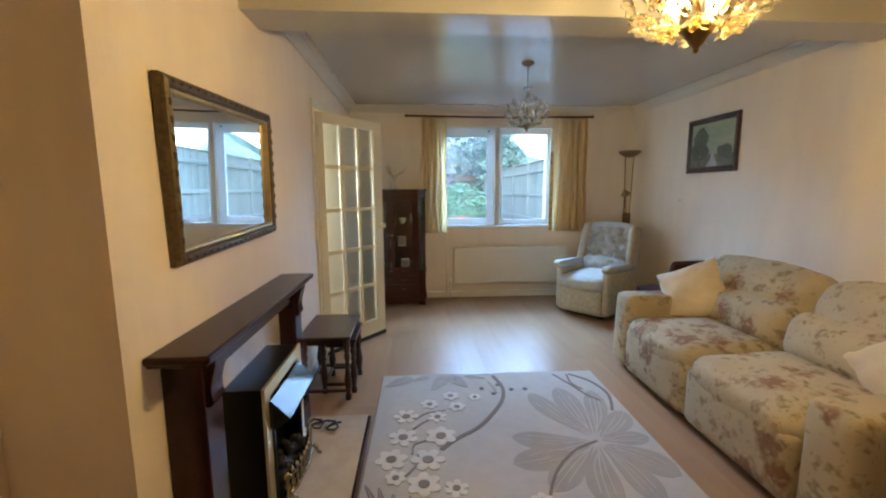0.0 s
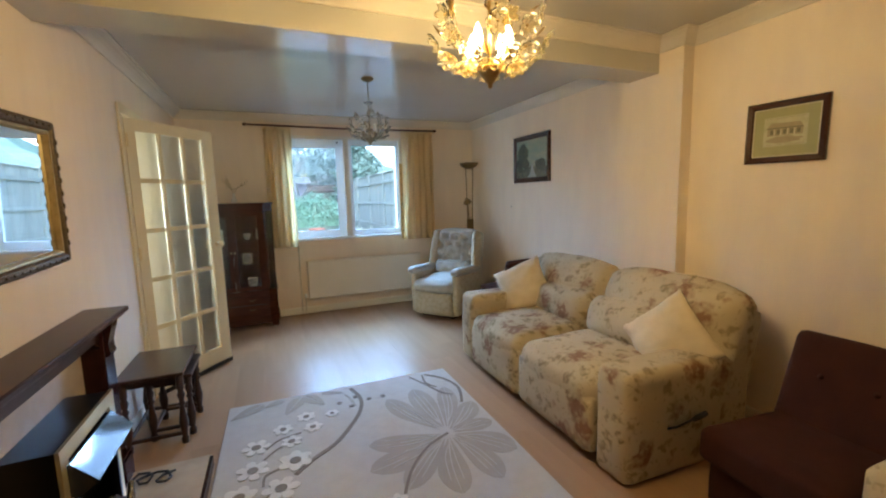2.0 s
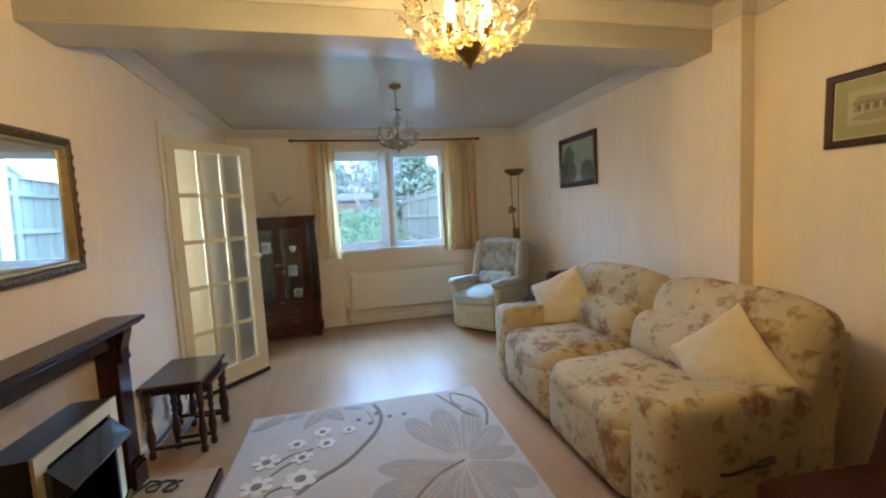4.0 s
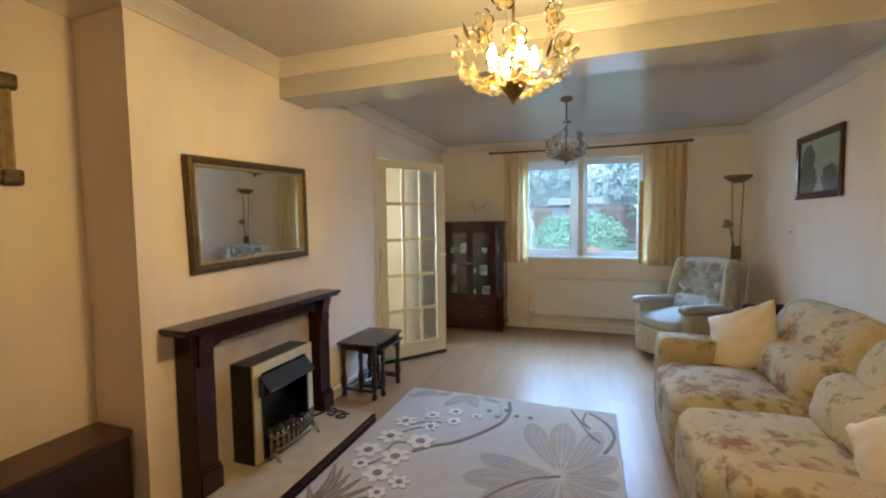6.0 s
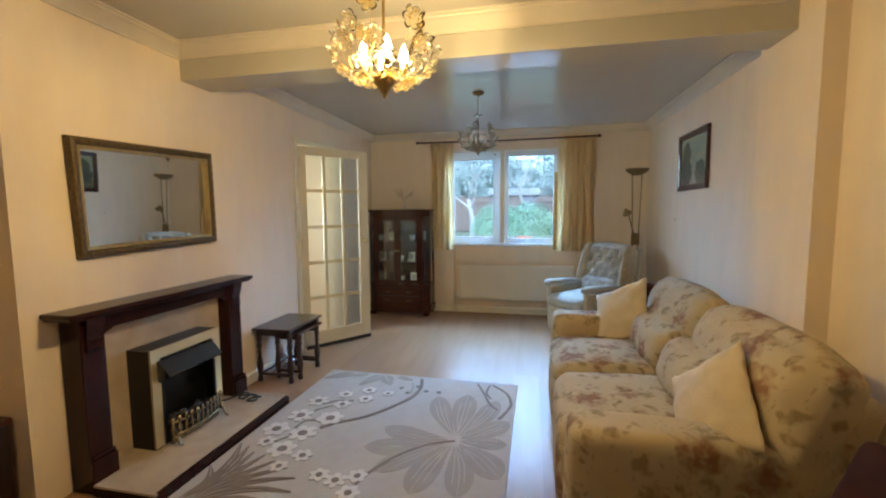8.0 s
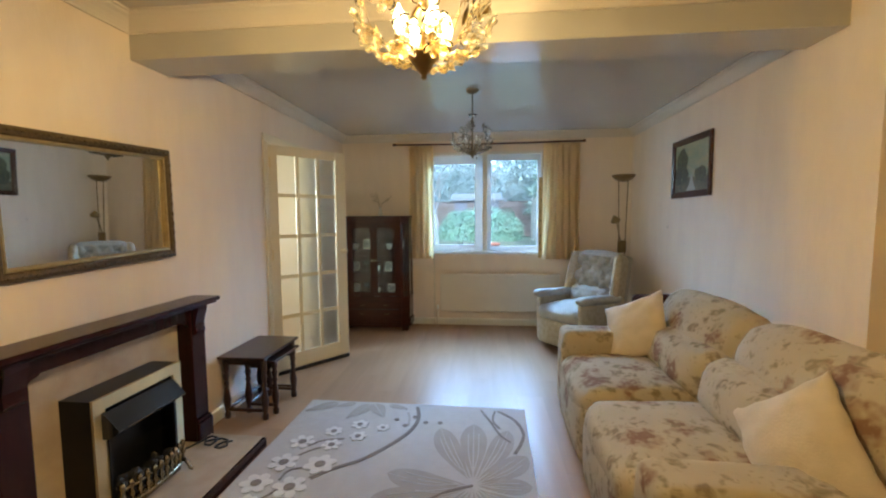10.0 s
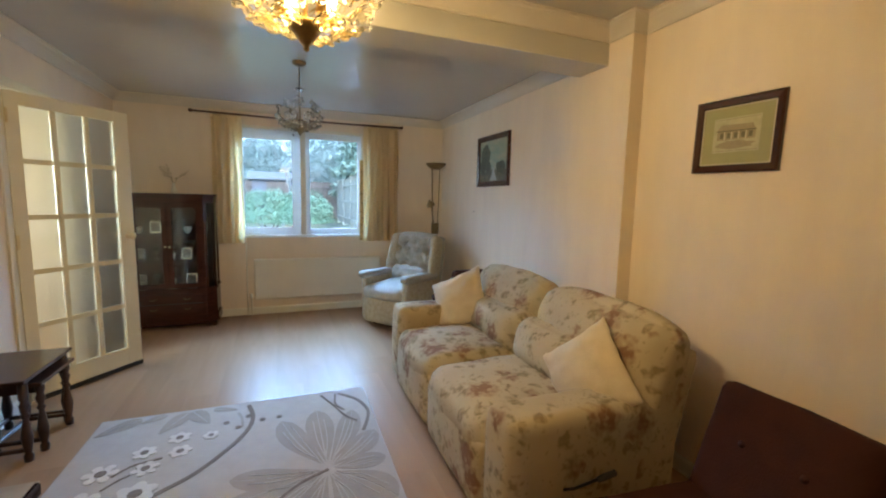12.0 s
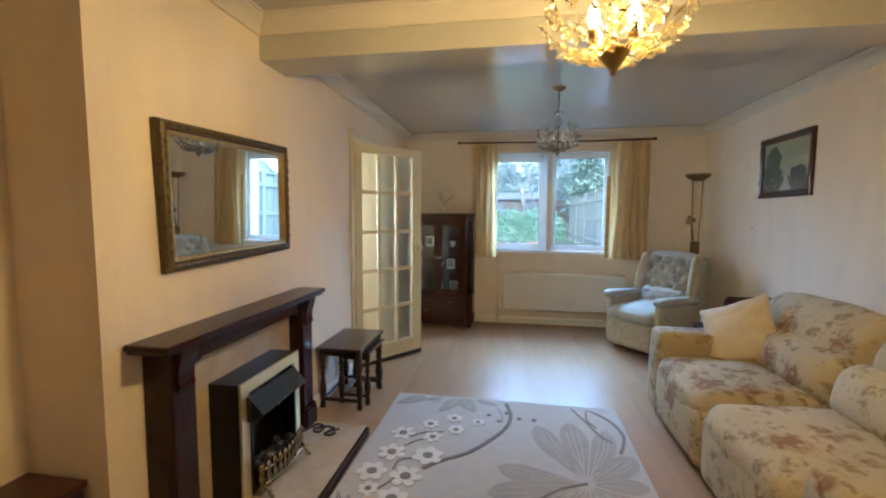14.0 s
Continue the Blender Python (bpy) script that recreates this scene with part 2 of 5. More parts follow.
RUG_PILE = mat("cream_wool_pile", (0.51, 0.47, 0.435), 0.95, second=(0.455, 0.415, 0.38), scale=14, amount=0.6, bump=0.8, bump_scale=260, spec=0.1)
RUG_WHITE = mat("white_wool_pile", (0.72, 0.68, 0.63), 0.95, scale=20, amount=0.5, bump=0.8, bump_scale=260, spec=0.1)
RUG_TAUPE = mat("taupe_wool_pile", (0.40, 0.355, 0.315), 0.95, second=(0.35, 0.31, 0.27), scale=9, amount=0.7, bump=0.8, bump_scale=260, spec=0.1)
RUG_BROWN = mat("brown_wool_pile", (0.23, 0.19, 0.165), 0.95, scale=16, amount=0.5, bump=0.8, bump_scale=260, spec=0.1)
RUG_FERN = mat("dark_taupe_wool_pile", (0.24, 0.195, 0.165), 0.95, second=(0.20, 0.16, 0.135), scale=9, amount=0.7, bump=0.8, bump_scale=260, spec=0.1)
RUBBER = mat("black_rubber", (0.02, 0.02, 0.022), 0.6, scale=20, amount=0.3)
PORCELAIN = mat("white_porcelain", (0.75, 0.73, 0.68), 0.2, scale=10, amount=0.3)


def let_light_through(m, share, color):
    """Thin cloth, and the window frame: a share of the light that falls on it comes out at the other side."""
    nt = m.node_tree
    tr, mx = nt.nodes.new("ShaderNodeBsdfTranslucent"), nt.nodes.new("ShaderNodeMixShader")
    tr.inputs[0].default_value = (*color, 1)
    mx.inputs[0].default_value = share
    nt.links.new(nt.nodes["Principled BSDF"].outputs[0], mx.inputs[1])
    nt.links.new(tr.outputs[0], mx.inputs[2])
    nt.links.new(mx.outputs[0], nt.nodes["Material Output"].inputs[0])


let_light_through(CURTAIN, 0.45, (0.98, 0.78, 0.43))
# solid frame passes light only to imitate the daylight glare on it
let_light_through(PVC, 0.28, (1.0, 0.96, 0.9))
FROSTED = glass("obscured_glass", (0.93, 0.95, 0.93), 0.42)
CABINET_GLASS = glass("cabinet_glass", (0.97, 0.98, 0.97), 0.02)


def floral(name):
    """Cream upholstery printed with dusty rose blooms, tan leaves and small sprigs."""
    m = bpy.data.materials.new(name)
    m.use_nodes = True
    nt = m.node_tree
    n, ln = nt.nodes, nt.links
    b = n["Principled BSDF"]
    b.inputs["Roughness"].default_value = 0.9
    b.inputs["Specular IOR Level"].default_value = 0.2
    tc = n.new("ShaderNodeTexCoord")
    warp = n.new("ShaderNodeTexNoise")
    warp.inputs["Scale"].default_value, warp.inputs["Detail"].default_value = 22, 1
    ln.new(tc.outputs["Object"], warp.inputs[0])
    add = n.new("ShaderNodeMix")
    add.data_type = "RGBA"
    add.blend_type = "LINEAR_LIGHT"
    add.inputs[0].default_value = 0.06
    ln.new(tc.outputs["Object"], add.inputs[6])
    ln.new(warp.outputs[1], add.inputs[7])

    def layer(base, scale, size, lo, hi, color, amount):
        v = n.new("ShaderNodeTexVoronoi")
        v.inputs["Scale"].default_value = scale
        ln.new(add.outputs[2], v.inputs[0])
        near = n.new("ShaderNodeMapRange")
        near.inputs[1].default_value, near.inputs[2].default_value = size, size * 0.55
        ln.new(v.outputs["Distance"], near.inputs[0])
        sep = n.new("ShaderNodeSeparateColor")
        ln.new(v.outputs["Color"], sep.inputs[0])
        gt = n.new("ShaderNodeMath")
        gt.operation = "GREATER_THAN"
        gt.inputs[1].default_value = lo
        ln.new(sep.outputs[0], gt.inputs[0])
        lt = n.new("ShaderNodeMath")
        lt.operation = "LESS_THAN"
        lt.inputs[1].default_value = hi
        ln.new(sep.outputs[0], lt.inputs[0])
        m1 = n.new("ShaderNodeMath")
        m1.operation = "MULTIPLY"
        ln.new(gt.outputs[0], m1.inputs[0])
        ln.new(lt.outputs[0], m1.inputs[1])
        m2 = n.new("ShaderNodeMath")
        m2.operation = "MULTIPLY"
        ln.new(m1.outputs[0], m2.inputs[0])
        ln.new(near.outputs[0], m2.inputs[1])
        grain = n.new("ShaderNodeTexNoise")
        grain.inputs["Scale"].default_value = 34
        ln.new(tc.outputs["Object"], grain.inputs[0])
        gm = n.new("ShaderNodeMapRange")
        gm.inputs[1].default_value, gm.inputs[2].default_value = 0.15, 0.5
        gm.inputs[4].default_value = amount
        ln.new(grain.outputs[0], gm.inputs[0])
        m3 = n.new("ShaderNodeMath")
        m3.operation = "MULTIPLY"
        ln.new(m2.outputs[0], m3.inputs[0])
        ln.new(gm.outputs[0], m3.inputs[1])
        mix = n.new("ShaderNodeMix")
        mix.data_type = "RGBA"
        ln.new(m3.outputs[0], mix.inputs[0])
        ln.new(base, mix.inputs[6])
        mix.inputs[7].default_value = (*color, 1)
        return mix.outputs[2]

    big = n.new("ShaderNodeTexNoise")
    big.inputs["Scale"].default_value = 7
    ln.new(tc.outputs["Object"], big.inputs[0])
    ground = n.new("ShaderNodeMix")
    ground.data_type = "RGBA"
    ground.inputs[6].default_value, ground.inputs[7].default_value = (0.50, 0.415, 0.29, 1), (0.42, 0.34, 0.23, 1)
    ln.new(big.outputs[0], ground.inputs[0])
    out = layer(ground.outputs[2], 26, 0.34, 0.5, 1.1, (0.26, 0.215, 0.13), 0.6)
    out = layer(out, 12, 0.42, 0.5, 1.1, (0.18, 0.135, 0.075), 0.68)
    out = layer(out, 8.5, 0.36, 0.0, 0.45, (0.21, 0.17, 0.09), 0.75)
    out = layer(out, 5.4, 0.45, 0.42, 0.92, (0.21, 0.10, 0.062), 0.85)
    ln.new(out, b.inputs["Base Color"])
    fine = n.new("ShaderNodeTexNoise")
    fine.inputs["Scale"].default_value = 220
    ln.new(tc.outputs["Object"], fine.inputs[0])
    bp = n.new("ShaderNodeBump")
    bp.inputs["Strength"].default_value, bp.inputs["Distance"].default_value = 0.3, 0.003
    ln.new(fine.outputs[0], bp.inputs["Height"])
    ln.new(bp.outputs[0], b.inputs["Normal"])
    return m


FLORAL = floral("floral_upholstery")


def soft(sx, sy, sz, r, puff=(0, 0, 0), n=9, m=None, fn=None, seed=0.0, lump=0.004):
    """A stuffed, rounded block centred on the origin of m; puff swells its sides."""
    bm = bmesh.new()
    bmesh.ops.create_cube(bm, size=2)
    bmesh.ops.subdivide_edges(bm, edges=bm.edges, cuts=n, use_grid_fill=True)
    half = Vector((sx / 2, sy / 2, sz / 2))
    inner = Vector([max(h - r, 0.001) for h in half])
    for v in bm.verts:
        c = Vector([math.copysign(abs(a) ** 0.7, a) for a in v.co])
        p = Vector([c[i] * half[i] for i in range(3)])
        q = Vector([max(-inner[i], min(inner[i], p[i])) for i in range(3)])
        d = p - q
        if d.length > 1e-6:
            p = q + d.normalized() * min(r, max(abs(d[0]), abs(d[1]), abs(d[2])))
        for i in range(3):
            j, k = (i + 1) % 3, (i + 2) % 3
            if abs(c[i]) > 0.999:
                p[i] += math.copysign(puff[i], c[i]) * (1 - c[j] ** 2) * (1 - c[k] ** 2)
        if lump:
            p += noise.noise_vector(p * 7 + Vector((seed, seed * 2.3, seed))) * lump
        if fn:
            p = fn(p, c)
        v.co = m @ p if m is not None else p
    return bm


def shared(name, data, parent, m, label=""):
    ob = new(name, data)
    ob.parent = parent
    ob.matrix_basis = m
    return tagged(ob, label)


def mesh_of(name, bm, material, smooth=False):
    bmesh.ops.recalc_face_normals(bm, faces=bm.faces)
    me = bpy.data.meshes.new(name)
    bm.to_mesh(me)
    bm.free()
    me.materials.append(material)
    if smooth:
        for p in me.polygons:
            p.use_smooth = True
    return me


# ---- window ----
def sash(x0, x1, z0, z1, left, right, top, bottom, parent):
    y0, y1 = YF + 0.035, YF + 0.095
    fr = part("sash", boxes((x0, x0 + left, y0, y1, z0, z1), (x1 - right, x1, y0, y1, z0, z1),
              (x0 + left, x1 - right, y0, y1, z1 - top, z1), (x0 + left, x1 - right, y0, y1, z0, z0 + bottom)), PVC, parent, "white plastic window sash")
    pane = part("pane", boxes((x0 + left, x1 - right, y0 + 0.025, y0 + 0.031, z0 + bottom, z1 - top)), CLEAR, fr, "clear window pane")
    pane.visible_shadow = False
    bead = 0.012
    part("glazing_bead", boxes((x0 + left, x0 + left + bead, y0 + 0.004, y0 + 0.02, z0 + bottom, z1 - top),
         (x1 - right - bead, x1 - right, y0 + 0.004, y0 + 0.02, z0 + bottom, z1 - top),
         (x0 + left + bead, x1 - right - bead, y0 + 0.004, y0 + 0.02, z1 - top - bead, z1 - top),
         (x0 + left + bead, x1 - right - bead, y0 + 0.004, y0 + 0.02, z0 + bottom, z0 + bottom + bead)), PVC, fr)
    return fr


win = thing("window_1", "white two-sash window with a cream mullion over the garden", "window", pose(0, 0, 0), kind="structure")
part("mullion", rbox(1.092, 1.15, YF - 0.012, YF + 0.12, WZ0, WZ1, 0.004), GLOSS_WHITE, win, "cream painted mullion")
part("window_lining", boxes((WX0 - 0.012, WX0 + 0.004, YF - 0.008, YF + 0.2, WZ0, WZ1), (WX1 - 0.004, WX1 + 0.012, YF - 0.008, YF + 0.2, WZ0, WZ1),
     (WX0 - 0.012, WX1 + 0.012, YF - 0.008, YF + 0.2, WZ1 - 0.012, WZ1 + 0.02)), GLOSS_WHITE, win, "cream painted window lining")
part("window_sill", rbox(WX0 - 0.03, WX1 + 0.03, YF - 0.03, YF + 0.2, WZ0 - 0.018, WZ0 + 0.012, 0.005), PVC, win, "narrow white window sill")
sL = sash(WX0 + 0.004, 1.092, WZ0 + 0.012, WZ1 - 0.012, 0.03, 0.085, 0.095, 0.075, win)
sR = sash(1.15, WX1 - 0.004, WZ0 + 0.012, WZ1 - 0.012, 0.035, 0.03, 0.06, 0.055, win)
part("stay_knob", lathe([(0.006, 0), (0.011, 0.004), (0.009, 0.014), (0.004, 0.02)], 10, m=pose(1.02, YF + 0.034, WZ1 - 0.05, 90)), BRONZE, sL)

hw = thing("window_2", "small hall window with a white frame", "window", pose(0, 0, 0), kind="structure")
part("window_frame", boxes((-2.16, -2.1, 3.3, 3.36, 0.9, 2.0), (-2.16, -2.1, 4.44, 4.5, 0.9, 2.0), (-2.16, -2.1, 3.36, 4.44, 0.9, 0.96), (-2.16, -2.1, 3.36, 4.44, 1.94, 2.0)), PVC, hw)
pn = part("pane", boxes((-2.132, -2.126, 3.36, 4.44, 0.96, 1.94)), FROSTED, hw, "obscured glass pane")
pn.visible_shadow = False

# ---- glazed hall door ----
door_w, door_h = 0.73, 1.975
dm = pose(-0.685, 3.572, 0.022, 0, 0, math.degrees(math.atan2(0.572, 0.442)))
door = thing("door_1", "cream glazed door with fifteen obscured panes, standing ajar", "door", dm, kind="structure")
T = 0.02
cols, rws, st, sr, top, bot, bar = 3, 5, 0.060, 0.105, 0.08, 0.15, 0.031
part("stile", rbox(-0.014, st, -T, T, 0, door_h, 0.003), DOOR_PAINT, door)
part("stile", rbox(door_w - sr, door_w, -T, T, 0, door_h, 0.003), DOOR_PAINT, door)
part("top_rail", boxes((st, door_w - sr, -T + 0.001, T - 0.001, door_h - top, door_h)), DOOR_PAINT, door)
part("bottom_rail", boxes((st, door_w - sr, -T + 0.001, T - 0.001, 0, bot)), DOOR_PAINT, door)
pw, ph = (door_w - st - sr - (cols - 1) * bar) / cols, (door_h - top - bot - (rws - 1) * bar) / rws
for i in range(1, cols):
    part("glazing_bar", rbox(st + i * pw + (i - 1) * bar, st + i * (pw + bar), -T + 0.004, T - 0.004, bot, door_h - top, 0.004, 1), DOOR_PAINT, door)
for j in range(1, rws):
    part("glazing_bar", boxes((st, door_w - sr, -T + 0.006, T - 0.006, bot + j * ph + (j - 1) * bar, bot + j * (ph + bar))), DOOR_PAINT, door)
pane_me = mesh_of("pane", boxes((0, pw, -0.003, 0.003, 0, ph)), FROSTED)
for i in range(cols):
    for j in range(rws):
        shared("pane", pane_me, door, pose(st + i * (pw + bar), 0, bot + j * (ph + bar)), "obscured glass pane")
for z in (0.2, 1.0, 1.78):
    part("hinge", rbox(-0.012, 0.004, -T - 0.004, -T + 0.012, z, z + 0.09, 0.003, 1), BRASS, door, "brass butt hinge")
for s in (-1, 1):
    h = part("door_knob", lathe([(0.024, 0), (0.024, 0.004), (0.009, 0.008), (0.009, 0.03), (0.024, 0.04), (0.026, 0.052), (0.018, 0.062), (0.004, 0.065)], 18,
             m=pose(door_w - 0.05, s * T, 1.04, -90 * s)), BRASS, door, "brass door knob", True)
part("draught_strip", rbox(0.003, door_w - 0.003, -T - 0.012, -T - 0.001, -0.014, 0.02, 0.003), RUBBER, door, "black draught strip")
trim = thing("trim_door", "cream painted door lining and architrave", "trim", pose(0, 0, 0), kind="structure")
part("architrave", rbox(XL, XL + 0.016, DY0 - 0.065, DY0, 0, DH, 0.005), DOOR_PAINT, trim)
part("architrave", rbox(XL, XL + 0.016, DY1, DY1 + 0.065, 0, DH, 0.005), DOOR_PAINT, trim)
part("architrave", rbox(XL, XL + 0.016, DY0 - 0.065, DY1 + 0.065, DH + 0.001, DH + 0.065, 0.005), DOOR_PAINT, trim)
part("lining", boxes((-0.82, XL, DY0 - 0.001, DY0 + 0.008, 0, DH), (-0.82, XL, DY1 - 0.008, DY1 + 0.001, 0, DH), (-0.82, XL, DY0, DY1, DH - 0.008, DH + 0.001)), DOOR_PAINT, trim)


# ---- fireplace ----
surround = thing("fireplace_surround", "dark mahogany fireplace surround with a moulded mantelshelf and corbels", "fireplace", pose(0, 0, 0))
part("mantelshelf", rbox(XL, -0.513, 1.352, 2.60, 0.88, 0.906, 0.008, 3), MAHOGANY, surround)
part("shelf_moulding", rbox(XL, -0.528, 1.366, 2.586, 0.866, 0.8805, 0.006, 2), MAHOGANY, surround)
part("frieze", rbox(XL, -0.585, 1.545, 2.412, 0.79, 0.8665, 0.003), MAHOGANY, surround)
for y in (1.43, 2.412):
    part("leg", rbox(XL, -0.575, y, y + 0.115, 0.0, 0.8665, 0.004), MAHOGANY, surround)
    part("plinth_block", rbox(-0.5745, -0.552, y - 0.006, y + 0.121, 0.0, 0.17, 0.006), MAHOGANY, surround)
    part("plinth_cap", rbox(-0.5745, -0.558, y - 0.002, y + 0.117, 0.171, 0.19, 0.006), MAHOGANY, surround)
    bm = bmesh.new()
    prof = [(0, 0.70), (0.012, 0.705), (0.018, 0.718), (0.013, 0.735), (0.012, 0.765), (0.02, 0.80), (0.032, 0.84), (0.034, 0.8655), (0, 0.8655)]
    ra = [bm.verts.new((-0.5745 + d, y + 0.018, z)) for d, z in prof]
    rb = [bm.verts.new((-0.5745 + d, y + 0.097, z)) for d, z in prof]
    for i in range(len(prof)):
        bm.faces.new((ra[i], ra[(i + 1) % len(prof)], rb[(i + 1) % len(prof)], rb[i]))
    bm.faces.new(ra)
    bm.faces.new(rb[::-1])
    part("corbel", bm, MAHOGANY, surround)
for y, s in ((1.545, 1), (2.412, -1)):
    bm = bmesh.new()
    pts = [(0, 0.79), (s * 0.055, 0.79), (s * 0.05, 0.78), (s * 0.02, 0.772), (0, 0.75)]
    ra = [bm.verts.new((-0.61, y + a, z)) for a, z in pts]
    rb = [bm.verts.new((-0.59, y + a, z)) for a, z in pts]
    for i in range(5):
        bm.faces.new((ra[i], ra[(i + 1) % 5], rb[(i + 1) % 5], rb[i]))
    bm.faces.new(ra)
    bm.faces.new(rb[::-1])
    part("bracket", bm, MAHOGANY, surround)
part("back_panel", boxes((XL + 0.001, -0.665, 1.545, 2.412, 0.062, 0.79)), MARBLE, surround, "beige marble back panel")

hearth = thing("hearth", "low hearth of beige marble with a dark mahogany edge", "hearth", pose(0, 0, 0))
part("hearth_edge", boxes((-0.551, -0.196, 1.42, 1.432, 0, 0.05), (-0.551, -0.196, 2.492, 2.504, 0, 0.05), (-0.21, -0.196, 1.432, 2.492, 0, 0.0625)), MAHOGANY, hearth)
part("hearth_slab", boxes((-0.665, -0.21, 1.552, 2.405, 0, 0.0615), (-0.551, -0.21, 1.432, 1.552, 0, 0.0615), (-0.551, -0.21, 2.405, 2.492, 0, 0.0615),
     (-0.551, -0.2, 1.418, 1.432, 0.0505, 0.0615), (-0.551, -0.2, 2.492, 2.506, 0.0505, 0.0615)), MARBLE, hearth, "polished beige marble slab")

fire = thing("electric_fire", "black electric fire with a brass trim and brass coal grate", "fireplace", pose(-0.665, 1.722, 0.0625))
FW, FH, FX = 0.495, 0.555, 0.15
for y in (0, FW - 0.03):
    part("side_panel", boxes((0, FX, y, y + 0.03, 0, FH)), BLACK_METAL, fire)
part("top_panel", boxes((0, FX, 0.03, FW - 0.03, FH - 0.03, FH)), BLACK_METAL, fire)
part("back_panel", boxes((0, 0.03, 0.03, FW - 0.03, 0, FH - 0.03)), BLACK_METAL, fire)
part("bottom_panel", boxes((0.03, FX, 0.03, FW - 0.03, 0, 0.02)), BLACK_METAL, fire)
part("brass_trim", boxes((FX, FX + 0.012, -0.004, 0.052, 0.01, FH + 0.004), (FX, FX + 0.012, FW - 0.052, FW + 0.004, 0.01, FH + 0.004), (FX, FX + 0.012, 0.052, FW - 0.052, FH - 0.05, FH + 0.004)), BRASS, fire, "polished brass trim")
for y in (0.052, FW - 0.066):
    part("inner_trim", boxes((FX + 0.002, FX + 0.02, y, y + 0.014, 0.02, 0.37)), BLACK_METAL, fire)
bm = bmesh.new()
cp = [(FX + 0.0125, 0.492), (FX + 0.022, 0.494), (FX + 0.094, 0.418), (FX + 0.089, 0.409), (FX + 0.036, 0.375), (FX + 0.0125, 0.378)]
ra, rb = [bm.verts.new((a, 0.03, z)) for a, z in cp], [bm.verts.new((a, FW - 0.07, z)) for a, z in cp]
for i in range(len(cp)):
    bm.faces.new((ra[i], ra[(i + 1) % len(cp)], rb[(i + 1) % len(cp)], rb[i]))
bm.faces.new(ra)
bm.faces.new(rb[::-1])
part("canopy", bm, GLOSS_BLACK, fire, "glossy black metal canopy")
part("fire_back", boxes((0.05, 0.06, 0.03, FW - 0.03, 0.02, 0.45)), BLACK_METAL, fire)
GRATE_BRASS = mat("aged_grate_brass", (0.40, 0.34, 0.22), 0.26, 1.0, second=(0.10, 0.08, 0.05), scale=30, amount=0.6)
grate = part("grate", tube([(FX + 0.05, 0.06, 0.128), (FX + 0.07, 0.12, 0.128), (FX + 0.08, FW / 2, 0.128), (FX + 0.07, FW - 0.12, 0.128), (FX + 0.05, FW - 0.06, 0.128)], 0.009), GRATE_BRASS, fire, "cast brass fire grate", True)
part("grate_rail", tube([(FX + 0.05, 0.06, 0.055), (FX + 0.075, 0.12, 0.055), (FX + 0.085, FW / 2, 0.055), (FX + 0.075, FW - 0.12, 0.055), (FX + 0.05, FW - 0.06, 0.055)], 0.009), GRATE_BRASS, grate, "", True)
bar_me = mesh_of("grate_bar", lathe([(0.006, 0), (0.009, 0.015), (0.007, 0.03), (0.0135, 0.045), (0.007, 0.062), (0.009, 0.075), (0.0135, 0.092), (0.011, 0.104), (0.003, 0.112)], 10), GRATE_BRASS, True)
for i in range(11):
    t = i / 10
    shared("grate_bar", bar_me, grate, pose(FX + 0.055 + 0.03 * math.sin(math.pi * t), 0.065 + t * (FW - 0.13), 0.05))
for y in (0.07, FW - 0.07):
    part("grate_foot", tube([(FX + 0.06, y, 0.06), (FX + 0.085, y, 0.04), (FX + 0.095, y, 0.012), (FX + 0.11, y, 0.006)], [0.009, 0.01, 0.008, 0.007]), GRATE_BRASS, grate, "", True)
COAL = mat("coal", (0.03, 0.027, 0.025), 0.7, scale=30, amount=0.7, bump=0.6)
part("ash_front", rbox(FX + 0.03, FX + 0.045, 0.07, FW - 0.07, 0.0, 0.05, 0.004), GRATE_BRASS, grate)
crnd = random.Random(3)
bm = bmesh.new()
for i in range(40):
    m = Matrix.Translation((0.08 + crnd.random() * (FX - 0.02), 0.06 + crnd.random() * (FW - 0.12), 0.06 + crnd.random() * 0.06)) @ Euler((crnd.random() * 6, crnd.random() * 6, 0)).to_matrix().to_4x4()
    s = 0.016 + crnd.random() * 0.012
    bmesh.ops.create_icosphere(bm, subdivisions=1, radius=s, matrix=m)
tagged(part("coal_bed", bm, COAL, fire, "imitation coals"), kind="stuff")

cable = [(-0.52 + 0.012 * i + 0.05 * math.sin(i * 0.9), 2.42 + 0.045 * math.cos(i * 0.9) - 0.004 * i, 0.07 + 0.004 * (i % 3)) for i in range(15)]
cb = tagged(link_bm("power_cable", tube([(-0.60, 2.30, 0.068), (-0.57, 2.34, 0.068)] + cable, 0.006, 6), RUBBER, True), "coiled black power cable on the hearth", "cable")


# ---- mirror and pictures ----
def frame_bm(w, h, prof):
    """A mitred frame, w by h in the yz plane, front towards +x; profile rows are (inwards, outwards from the wall)."""
    bm = bmesh.new()
    rings = []
    for cy, cz in ((-1, -1), (1, -1), (1, 1), (-1, 1)):
        rings.append([bm.verts.new((d, cy * (w / 2 - a), cz * (h / 2 - a))) for a, d in prof])
    for i in range(4):
        a, b = rings[i], rings[(i + 1) % 4]
        for j in range(len(prof) - 1):
            bm.faces.new((a[j], a[j + 1], b[j + 1], b[j]))
    return bm


